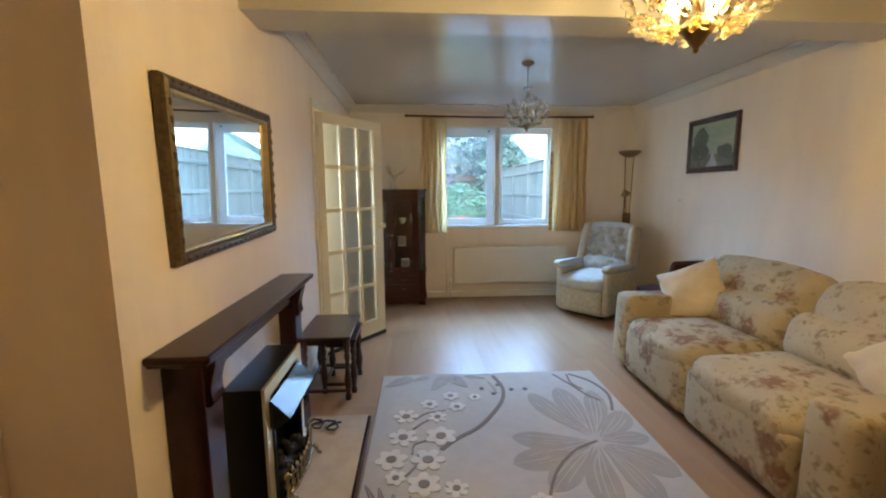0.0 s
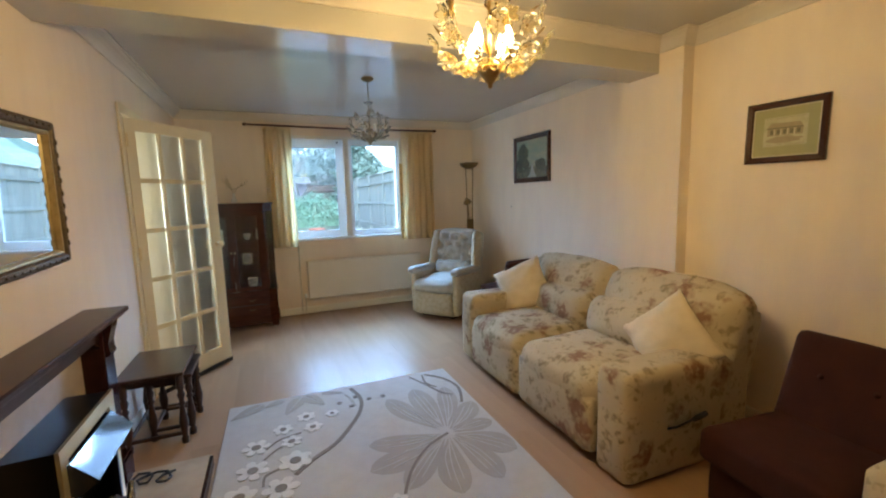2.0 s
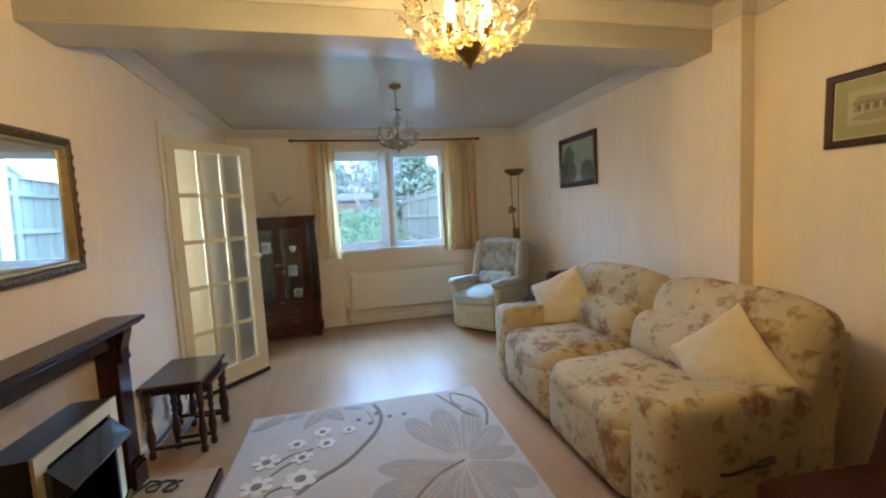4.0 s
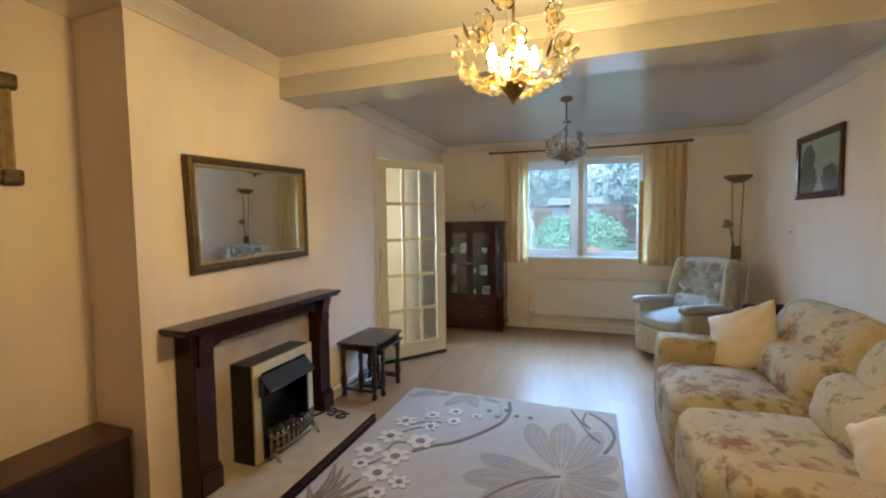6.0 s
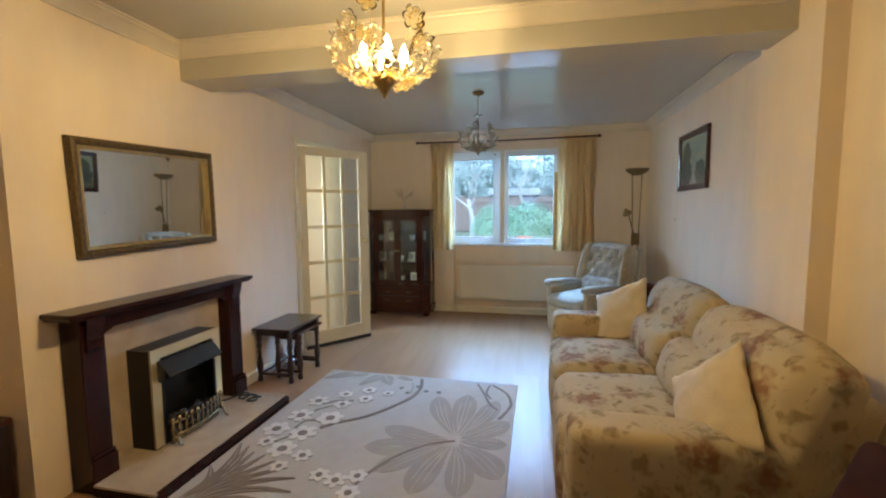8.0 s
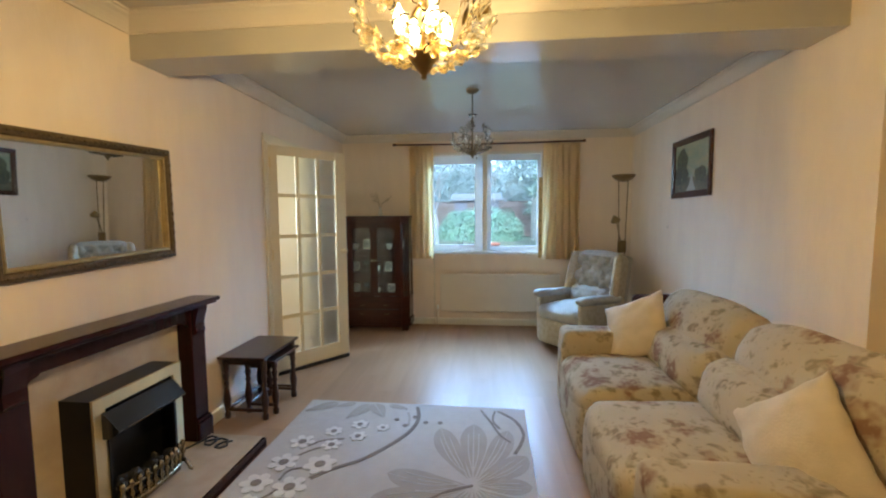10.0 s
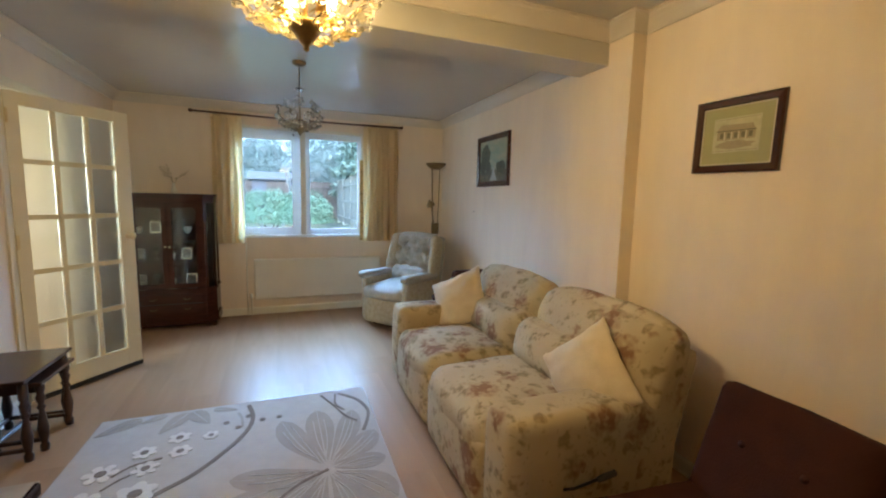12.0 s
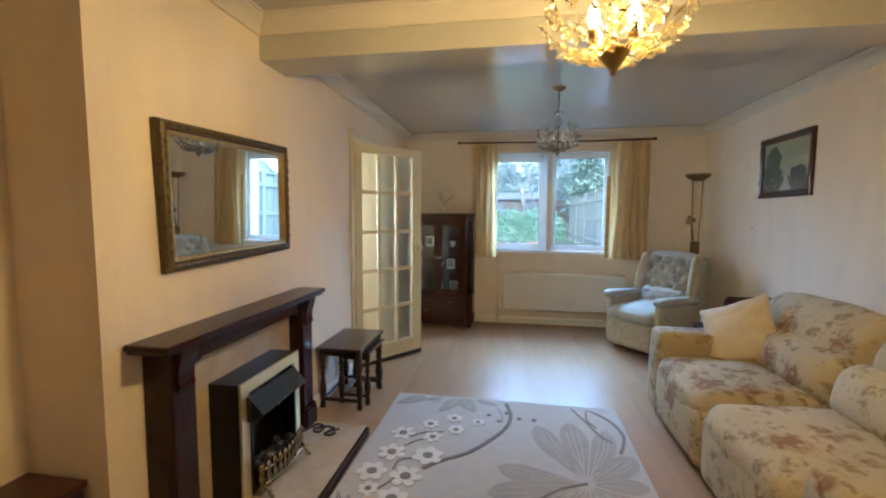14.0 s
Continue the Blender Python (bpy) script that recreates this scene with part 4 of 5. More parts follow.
part("top_moulding", prism(grown(0.018), 1.375, 1.40), CABINET_WOOD, cab)
for sx in (-1, 1):
    part("post", prism([(sx * F2, -CD), (sx * (F2 - 0.03), -CD), (sx * (F2 - 0.03), -CD + 0.03), (sx * (F2 + 0.02), -CD + 0.03)], 0.425, 1.31), CABINET_WOOD, cab)
    part("post", boxes((min(sx * W2, sx * (W2 - 0.025)), max(sx * W2, sx * (W2 - 0.025)), -CD + 0.10, -CD + 0.13, 0.425, 1.31)), CABINET_WOOD, cab)
    part("post", boxes((min(sx * W2, sx * (W2 - 0.025)), max(sx * W2, sx * (W2 - 0.025)), -0.04, -0.012, 0.425, 1.31)), CABINET_WOOD, cab)
    part("side_pane", boxes((min(sx * (W2 - 0.012), sx * (W2 - 0.008)), max(sx * (W2 - 0.012), sx * (W2 - 0.008)), -CD + 0.13, -0.04, 0.425, 1.31)), CABINET_GLASS, cab)
    p0, p1 = Vector((sx * (F2 + 0.016), -CD + 0.026)), Vector((sx * (W2 - 0.006), -CD + 0.098))
    nn = Vector((p1.y - p0.y, p0.x - p1.x)).normalized() * 0.002
    part("corner_pane", prism([p0 - nn, p1 - nn, p1 + nn, p0 + nn], 0.425, 1.31), CABINET_GLASS, cab)
    x0, x1 = (-F2 + 0.03, -0.002) if sx < 0 else (0.002, F2 - 0.03)
    dl = part("door", boxes((x0, x0 + 0.042, -CD - 0.004, -CD + 0.018, 0.43, 1.305), (x1 - 0.042, x1, -CD - 0.004, -CD + 0.018, 0.43, 1.305),
              (x0 + 0.042, x1 - 0.042, -CD - 0.004, -CD + 0.018, 0.43, 0.475), (x0 + 0.042, x1 - 0.042, -CD - 0.004, -CD + 0.018, 1.255, 1.305)), CABINET_WOOD, cab)
    part("door_pane", boxes((x0 + 0.042, x1 - 0.042, -CD + 0.004, -CD + 0.008, 0.475, 1.255)), CABINET_GLASS, dl, "clear glass pane")
    part("knob", lathe([(0.004, 0), (0.008, 0.006), (0.002, 0.012)], 10, m=pose(sx * 0.02, -CD - 0.004, 0.86, 90)), BRASS, dl)
for z in (0.70, 0.98):
    part("glass_shelf", boxes((-W2 + 0.03, W2 - 0.03, -CD + 0.135, -0.014, z, z + 0.006)), CABINET_GLASS, cab, "glass shelf")
crock = random.Random(8)
SILVER = mat("silver_plate", (0.7, 0.68, 0.64), 0.25, 1.0, scale=20, amount=0.4)
PHOTO = mat("photo_paper", (0.42, 0.4, 0.36), 0.4, second=(0.12, 0.11, 0.1), scale=40, amount=1.0)
base = cab.matrix_world
for z in (0.426, 0.7065, 0.9865):
    for k in range(5):
        x = -0.29 + 0.145 * k + crock.uniform(-0.02, 0.02)
        y = -0.12 + crock.uniform(-0.03, 0.02)
        kind = (k + int(z * 10)) % 3
        m = base @ pose(x, y, z)
        if kind == 0:
            th = tagged(link_bm("china_cup", lathe([(0.02, 0), (0.024, 0.004), (0.036, 0.03), (0.042, 0.065), (0.039, 0.065), (0.033, 0.03), (0.018, 0.008)], 16), PORCELAIN, True), "white china cup on a cabinet shelf", "cup", "crockery in the cabinet")
        elif kind == 1:
            th = thing("photo_frame", "small silver photo frame on a cabinet shelf", "frame", None, "crockery in the cabinet")
            fr = part("frame", boxes((-0.05, 0.05, -0.006, 0.006, 0, 0.12)), SILVER, th)
            part("photo", boxes((-0.04, 0.04, -0.0075, -0.0065, 0.012, 0.108)), PHOTO, fr)
            m = m @ pose(0, 0, 0.001, -8, 0, 0)
        else:
            th = tagged(link_bm("glass_goblet", lathe([(0.028, 0), (0.026, 0.003), (0.005, 0.01), (0.005, 0.05), (0.028, 0.075), (0.034, 0.12), (0.032, 0.12), (0.026, 0.078), (0.004, 0.056)], 16), CABINET_GLASS, True), "clear glass goblet on a cabinet shelf", "goblet", "crockery in the cabinet")
        th.matrix_world = m

sprig = thing("dried_flower_vase", "small glass vase with thin dried sprigs on the cabinet", "vase", pose(-0.17, 5.27, 1.40))
part("vase", lathe([(0.022, 0), (0.026, 0.004), (0.03, 0.03), (0.018, 0.06), (0.012, 0.09), (0.017, 0.11), (0.014, 0.11), (0.009, 0.09), (0.015, 0.06), (0.026, 0.03), (0.018, 0.01)], 16), PORCELAIN, sprig, "pale glazed vase", True)
srnd = random.Random(5)
TWIG = mat("dried_twig", (0.50, 0.40, 0.27), 0.8, scale=40, amount=0.6)
for k in range(13):
    a, r = srnd.uniform(0, 6.28), srnd.uniform(0.03, 0.17)
    h = srnd.uniform(0.17, 0.31)
    pts = [(0, 0, 0.09), (r * 0.25 * math.cos(a), r * 0.25 * math.sin(a), 0.16), (r * math.cos(a), r * math.sin(a), h)]
    st_ = part("sprig", tube(pts, [0.0016, 0.0013, 0.0008], 5), TWIG, sprig)
    bm = bmesh.new()
    for j in range(7):
        q = Vector(pts[1]).lerp(Vector(pts[2]), 0.3 + 0.1 * j)
        bmesh.ops.create_icosphere(bm, subdivisions=1, radius=0.005, matrix=Matrix.Translation(q + Vector((srnd.uniform(-.012, .012), srnd.uniform(-.012, .012), srnd.uniform(-.008, .008)))))
    part("seed_heads", bm, TWIG, st_)


# ---- curtains, rail, radiator ----
def curtain(x0, x1, folds, label, seed, lean=0.0):
    cu = thing("curtain", label, "curtain", pose(0, 0, 0), group="pair of curtains")
    bm = bmesh.new()
    nx, nz, z0, z1 = folds * 10, 16, 0.86, 2.262
    grid = []
    for j in range(nz + 1):
        t = j / nz
        z = z0 + (z1 - z0) * t
        row = []
        for i in range(nx + 1):
            u = i / nx
            wob = 0.25 * math.sin(2.1 * t + seed + 5 * u)
            amp = 0.017 * (1 - 0.55 * t) + 0.004
            x = x0 + (x1 - x0) * u + lean * (1 - t) * (1 - u) + 0.006 * math.sin(9 * t + 12 * u + seed)
            y = 5.375 + amp * math.sin(2 * math.pi * folds * u + wob * 3 + seed) + 0.008 * math.sin(17 * u + 3 * t)
            row.append(bm.verts.new((x, y, z)))
        grid.append(row)
    for j in range(nz):
        for i in range(nx):
            bm.faces.new((grid[j][i], grid[j][i + 1], grid[j + 1][i + 1], grid[j + 1][i]))
    bmesh.ops.solidify(bm, geom=list(bm.faces), thickness=0.004)
    part("drape", bm, CURTAIN, cu, "", True)
    part("heading_tape", rbox(x0, x1, 5.366, 5.384, 2.235, 2.262, 0.004), CURTAIN, cu)
    return cu


curtain(0.175, 0.475, 4, "short cream-gold curtain gathered at the window", 0.4)
c2 = curtain(1.83, 2.255, 5, "short cream-gold curtain with a dotted edge, gathered at the window", 2.0, -0.03)
DOT = mat("dark_dot", (0.05, 0.03, 0.035), 0.7)
TRIM_GOLD = mat("gold_edge_cloth", (0.62, 0.42, 0.16), 0.8, scale=20, amount=0.5)
edge = part("edge_band", rbox(1.768, 1.812, 5.338, 5.344, 0.875, 1.85, 0.002), TRIM_GOLD, c2, "gold edge band with dark dots")
dot_me = mesh_of("dot", lathe([(0.008, 0), (0.008, 0.003)], 10, m=pose(0, 0, 0, 90)), DOT)
for k, z in enumerate((0.90, 0.98, 1.06, 1.15, 1.23, 1.33, 1.45, 1.58, 1.72)):
    shared("dot", dot_me, edge, pose(1.783 + 0.014 * (k % 2), 5.338, z))

ROD = mat("dark_rail_wood", (0.09, 0.035, 0.022), 0.4, scale=12, amount=0.6, stretch=(6, 1, 1))
rail = thing("curtain_rail", "dark wooden curtain pole across the window", "curtain rail", pose(0, 0, 0))
part("pole", tube([(0.0, 5.40, 2.284), (0.5, 5.40, 2.279), (1.1, 5.40, 2.272), (1.7, 5.40, 2.276), (2.297, 5.40, 2.284)], 0.011, 10), ROD, rail, "", True)
for x in (-0.012, 2.305):
    part("finial", lathe([(0.012, -0.02), (0.018, -0.012), (0.019, 0.0), (0.014, 0.014), (0.004, 0.02)], 14, m=pose(x, 5.40, 2.284, 0, 90 if x > 1 else -90, 0)), ROD, rail, "", True)
for x in (0.06, 1.12, 2.24):
    part("bracket", rbox(x - 0.01, x + 0.01, 5.40, YF, 2.268, 2.29, 0.003), BRASS, rail)
ring_me = mesh_of("ring", tube([(0, 0.018 * math.cos(a * math.pi / 6), 0.018 * math.sin(a * math.pi / 6)) for a in range(13)], 0.0025, 6), ROD, True)
for x in [0.19 + 0.04 * k for k in range(7)] + [1.85 + 0.05 * k for k in range(9)]:
    shared("ring", ring_me, rail, pose(x, 5.40, 2.276))

rad = thing("radiator", "flat cream panel radiator below the window", "radiator", pose(0.56, 5.37, 0.19))
RW, RH = 1.475, 0.475
part("panel", rbox(0, RW, 0, 0.05, 0, RH, 0.008), RADIATOR, rad)
part("panel_face", rbox(0.012, RW - 0.012, -0.004, -0.0005, 0.012, RH - 0.018, 0.003, 1), RADIATOR, rad)
for x in (0.2, RW - 0.2):
    part("bracket", boxes((x, x + 0.03, 0.05, YF - 5.37, 0.1, RH - 0.1)), RADIATOR, rad)
part("pipe", tube([(-0.035, 0.03, -0.19), (-0.035, 0.03, 0.03), (0.0, 0.03, 0.03)], 0.0075), RADIATOR, rad, "", True)
valve = part("valve", lathe([(0.012, 0), (0.016, 0.01), (0.016, 0.045), (0.01, 0.055)], 12, m=pose(-0.035, 0.03, 0.02)), PVC, rad, "", True)
part("pipe", tube([(RW + 0.03, 0.03, -0.19), (RW + 0.03, 0.03, 0.03), (RW, 0.03, 0.03)], 0.0075), RADIATOR, rad, "", True)
wp = tagged(link_bm("heating_pipe", tube([(0.48, 5.44, 0.0), (0.48, 5.44, 0.9)], 0.0075), RADIATOR, True), "thin cream heating pipe up the wall", "pipe")


# ---- torchiere ----
LAMP_BRONZE = mat("lamp_bronze", (0.26, 0.19, 0.10), 0.4, 0.8, second=(0.15, 0.10, 0.05), scale=20, amount=0.6)
tor = thing("floor_lamp", "tall bronze uplighter floor lamp with a reading arm", "lamp", pose(2.695, 5.17, 0))
part("base_plate", lathe([(0.13, 0), (0.13, 0.012), (0.12, 0.022), (0.03, 0.03), (0.02, 0.04)], 28), LAMP_BRONZE, tor, "", True)
for s in (-1, 1):
    part("rod", tube([(s * 0.022, 0, 0.03), (s * 0.032, 0, 1.02), (s * 0.052, 0, 1.76), (s * 0.045, 0, 1.80)], 0.0065), LAMP_BRONZE, tor, "", True)
part("lower_collar", rbox(-0.046, 0.046, -0.018, 0.018, 0.96, 1.10, 0.008), LAMP_BRONZE, tor, "bronze switch block")
part("bowl", lathe([(0.02, 1.77), (0.055, 1.776), (0.09, 1.797), (0.122, 1.825), (0.128, 1.845), (0.122, 1.848), (0.086, 1.808), (0.02, 1.784)], 28), LAMP_BRONZE, tor, "flared bronze bowl", True)
arm = part("reading_arm", tube([(-0.02, -0.016, 1.09), (-0.05, -0.06, 1.16), (-0.09, -0.13, 1.25), (-0.13, -0.20, 1.345)], 0.0065), LAMP_BRONZE, tor, "", True)
part("reading_shade", lathe([(0.012, 0.05), (0.02, 0.035), (0.05, -0.005), (0.054, -0.016), (0.05, -0.016), (0.012, 0.03)], 18, m=pose(-0.145, -0.22, 1.34, 20, -28, 0)), LAMP_BRONZE, arm, "small bronze reading shade", True)


# ---- television cabinet in the alcove ----
SMOKED = mat("smoked_glass", (0.018, 0.009, 0.008), 0.3, scale=5, amount=0.3)
tv = thing("low_cabinet", "low red mahogany cabinet with open shelves in the alcove", "cabinet", pose(XA + 0.005, 0.72, 0))
part("top", rbox(0, 0.25, -0.56, 0.55, 0.43, 0.455, 0.004), RED_MAHOGANY, tv)
for y in (-0.555, -0.01, 0.525):
    part("side_panel", boxes((0, 0.235, y, y + 0.02, 0.04, 0.43)), RED_MAHOGANY, tv)
part("shelf", boxes((0, 0.22, -0.535, 0.525, 0.24, 0.255)), RED_MAHOGANY, tv)
part("bottom", boxes((0, 0.235, -0.555, 0.545, 0.0, 0.04)), RED_MAHOGANY, tv)
part("back_panel", boxes((-0.003, 0.0, -0.55, 0.54, 0.04, 0.43)), RUBBER, tv)
for y0 in (-0.55, 0.0):
    part("smoked_door", boxes((0.2355, 0.241, y0, y0 + 0.54, 0.045, 0.425)), SMOKED, tv, "dark smoked glass door")


# ---- chandeliers ----
def petal_flower(R, cup, petals=6, thick=0.004):
    """A glass flower with rounded petals, lying in the xy plane and cupped towards +z."""
    bm = bmesh.new()
    n, rings = petals * 6, (0.12, 0.45, 0.75, 1.0)
    for side in (0, 1):
        lay = []
        for q in rings:
            ring = []
            for i in range(n):
                a = 2 * math.pi * i / n
                lobe = abs(math.cos(a * petals / 2)) ** 0.55
                r = R * q * (1 - (1 - lobe) * 0.42 * q)
                ring.append(bm.verts.new((r * math.cos(a), r * math.sin(a), cup * q * q + 0.004 * math.cos(a * petals) * q + side * thick)))
            lay.append(ring)
        for a, b in zip(lay, lay[1:]):
            for i in range(n):
                bm.faces.new((a[i], a[(i + 1) % n], b[(i + 1) % n], b[i]))
        bm.faces.new(lay[0])
        if side:
            for i in range(n):
                bm.faces.new((edge_ring[i], edge_ring[(i + 1) % n], lay[-1][(i + 1) % n], lay[-1][i]))
        edge_ring = lay[-1]
    return bm


def leaf_bm(L, Wd, bend):
    bm = bmesh.new()
    pts = [(t, Wd * math.sin(math.pi * t ** 0.8)) for t in (0, 0.15, 0.35, 0.55, 0.75, 0.9, 1.0)]
    rows = []
    for t, w in pts:
        z = bend * t * t
        rows.append([bm.verts.new((t * L, -w - 0.0004, z + w * 0.25)), bm.verts.new((t * L, 0, z)), bm.verts.new((t * L, w + 0.0004, z + w * 0.25))])
    for a, b in zip(rows, rows[1:]):
        bm.faces.new((a[0], a[1], b[1], b[0]))
        bm.faces.new((a[1], a[2], b[2], b[1]))
    bmesh.ops.solidify(bm, geom=list(bm.faces), thickness=0.0012)
    return bm


def chandelier(name, label, m, drop, scale, lit, petal_a, petal_b, metal, bulb_mat):
    """Flower chandelier; its lowest tip is the origin, the ceiling is drop above it."""
    ch = thing(name, label, "chandelier", m)
    s = scale
    part("finial", lathe([(0.003 * s, 0), (0.009 * s, 0.006 * s), (0.007 * s, 0.014 * s), (0.014 * s, 0.02 * s), (0.036 * s, 0.052 * s), (0.048 * s, 0.066 * s), (0.05 * s, 0.072 * s), (0.02 * s, 0.078 * s)], 20), metal, ch, "", True)
    part("stem", lathe([(0.006 * s, 0.07 * s), (0.006 * s, 0.2 * s), (0.011 * s, 0.21 * s), (0.006 * s, 0.22 * s), (0.0055 * s, drop * 0.62), (0.012, drop * 0.63), (0.012, drop * 0.65), (0.005, drop * 0.66), (0.005, drop - 0.02)], 12), metal, ch, "", True)
    part("ceiling_rose", lathe([(0.012, drop - 0.034), (0.03, drop - 0.028), (0.05, drop - 0.012), (0.052, drop)], 24), metal, ch, "", True)
    fa = mesh_of("flower", petal_flower(0.041 * s, 0.012 * s), petal_a, True)
    fb = mesh_of("flower", petal_flower(0.043 * s, 0.016 * s), petal_b, True)
    eye = mesh_of("flower_centre", lathe([(0.001, -0.003), (0.006 * s, 0), (0.004 * s, 0.006), (0.001, 0.008)], 8), metal, True)
    lf = mesh_of("leaf", leaf_bm(0.062 * s, 0.009 * s, 0.012 * s), metal, True)
    rings = ((6, 0.095, 0.080, 0.25, fb, 0.0), (9, 0.150, 0.100, 0.5, fa, 0.4), (9, 0.184, 0.150, 1.05, fa, 0.1), (5, 0.170, 0.225, 1.35, fa, 0.5), (3, 0.125, 0.285, 1.5, fb, 0.2))
    cr = random.Random(int(scale * 100) + 2)
    for count, r, z, tilt, me, off in rings:
        for k in range(count):
            a = 2 * math.pi * (k + off) / count + cr.uniform(-0.12, 0.12)
            rr, zz = r * s * cr.uniform(0.95, 1.04), z * s + cr.uniform(-0.008, 0.008)
            ca, sa = math.cos(a), math.sin(a)
            arm = part("arm", tube([(0.03 * s * ca, 0.03 * s * sa, 0.07 * s), (rr * 0.55 * ca, rr * 0.55 * sa, 0.062 * s + (zz - 0.07 * s) * 0.12), (rr * 0.9 * ca, rr * 0.9 * sa, 0.07 * s + (zz - 0.07 * s) * 0.6), (rr * ca, rr * sa, zz)], 0.0013, 5), metal, ch, "", True)
            fm = pose(rr * ca, rr * sa, zz, 0, 0, math.degrees(a)) @ pose(0, 0, 0, 0, math.degrees(math.pi - tilt) - 0, 0) @ pose(0, 0, 0, 0, 0, cr.uniform(0, 60))
            shared("flower", me, arm, fm).visible_shadow = z > 0.2
            shared("flower_centre", eye, arm, fm)
            if k % 2 == 0:
                shared("leaf", lf, arm, pose(rr * 0.86 * ca, rr * 0.86 * sa, zz + 0.012, 0, 0, math.degrees(a) + cr.uniform(-70, 70)) @ pose(0, 0, 0, 0, -cr.uniform(20, 75), 0))
    cup = part("glass_cup", lathe([(0.012 * s, 0.385 * s), (0.03 * s, 0.392 * s), (0.045 * s, 0.41 * s), (0.043 * s, 0.412 * s), (0.026 * s, 0.398 * s), (0.012 * s, 0.392 * s)], 18), petal_a, ch, "small glass flower cup", True)
    for k in range(4):
        a = 2 * math.pi * k / 4 + 0.5
        x, y = 0.075 * s * math.cos(a), 0.075 * s * math.sin(a)
        hol = part("bulb_holder", lathe([(0.014 * s, 0.085 * s), (0.014 * s, 0.12 * s), (0.011 * s, 0.125 * s)], 12, m=pose(x, y, 0)), metal, ch, "", True)
        bl = part("bulb", lathe([(0.010 * s, 0.125 * s), (0.016 * s, 0.145 * s), (0.017 * s, 0.16 * s), (0.012 * s, 0.18 * s), (0.004 * s, 0.2 * s), (0.001 * s, 0.205 * s)], 12, m=pose(x, y, 0)), bulb_mat, hol, "candle bulb", True)
        if lit:
            bl.visible_shadow = False
            lp = new("bulb_light", bpy.data.lights.new("bulb_light", "POINT"))
            lp.data.energy, lp.data.color, lp.data.shadow_soft_size = BULB_POWER, (1.0, 0.715, 0.30), 0.016
            lp.parent = bl
            lp.location = (x, y, 0.165 * s)
    return ch


BULB_POWER = 1.12


def tinted_glass(name, color, rough, weight):
    m = glass(name, color, rough, 1.4)
    m.node_tree.nodes["Principled BSDF"].inputs["Transmission Weight"].default_value = weight
    return m


AMBER_CLEAR = tinted_glass("champagne_glass", (1.0, 0.95, 0.76), 0.05, 0.998)
AMBER = tinted_glass("amber_glass", (1.0, 0.86, 0.5), 0.07, 0.996)
CRYSTAL = tinted_glass("clear_flower_glass", (0.93, 0.95, 0.94), 0.08, 0.94)
SMOKE = tinted_glass("grey_flower_glass", (0.84, 0.86, 0.84), 0.1, 0.92)
BULB_ON = glow("lit_bulb", (1.0, 0.84, 0.52), 2.0)
BULB_OFF = tinted_glass("unlit_bulb", (0.9, 0.9, 0.88), 0.3, 0.6)
ANTIQUE_BRASS = mat("antique_brass", (0.42, 0.29, 0.12), 0.35, 1.0, second=(0.24, 0.15, 0.06), scale=26, amount=0.7)
PALE_BRASS = mat("pale_tarnished_brass", (0.28, 0.22, 0.14), 0.35, 0.85, second=(0.16, 0.12, 0.08), scale=30, amount=0.6)
chandelier("chandelier", "lit gilt chandelier with amber and clear glass flowers", pose(0.944, 1.448, 1.785), H - 1.785, 1.0, True, AMBER_CLEAR, AMBER, ANTIQUE_BRASS, BULB_ON)
chandelier("chandelier", "unlit brass chandelier with clear glass flowers", pose(1.02, 3.68, 1.862), H - 1.862, 0.86, False, CRYSTAL, SMOKE, PALE_BRASS, BULB_OFF)


# ---- rug ----
RX, RY, RZ = 0.60, 1.97, -0.8
rug = thing("rug", "cream wool rug carved with taupe leaves and white flowers", "rug", pose(RX, RY, 0, 0, 0, RZ))
part("rug_base", rbox(-0.785, 0.785, -1.15, 1.15, 0.0, 0.013, 0.005), RUG_PILE, rug)


def slab(points, z0, z1):
    bm = bmesh.new()
    lo, hi = [bm.verts.new((x - RX, y - RY, z0)) for x, y in points], [bm.verts.new((x - RX, y - RY, z1)) for x, y in points]
    n = len(points)
    for i in range(n):
        bm.faces.new((lo[i], lo[(i + 1) % n], hi[(i + 1) % n], hi[i]))
    bm.faces.new(hi)
    bm.faces.new(lo[::-1])
    return bm


leaf_level = [0.0132]


def rug_leaf(p0, p1, w, curve=0.0, material=None, fat=0.62):
    """A leaf in two halves with a carved vein between them."""
    leaf_level[0] += 0.00008
    z = leaf_level[0]
    p0, p1 = Vector(p0), Vector(p1)
    d = p1 - p0
    nrm = Vector((-d.y, d.x)).normalized()
    lf = None
    for s in (-1, 1):
        edge, spine = [], []
        for i in range(15):
            t = i / 14
            mid = p0 + d * t + nrm * curve * math.sin(math.pi * t)
            width = w * math.sin(math.pi * t ** fat) ** (0.62 if fat > 1.3 else 0.9) if 0 < t < 1 else 0
            edge.append(mid + nrm * s * (width + 0.005))
            spine.append(mid + nrm * s * 0.005 * (1 - 0.7 * t))
        pts = edge + spine[::-1]
        lf = part("leaf", slab([(q.x, q.y) for q in (pts if s < 0 else pts[::-1])], 0.011, z), material or RUG_TAUPE, rug)
    return lf


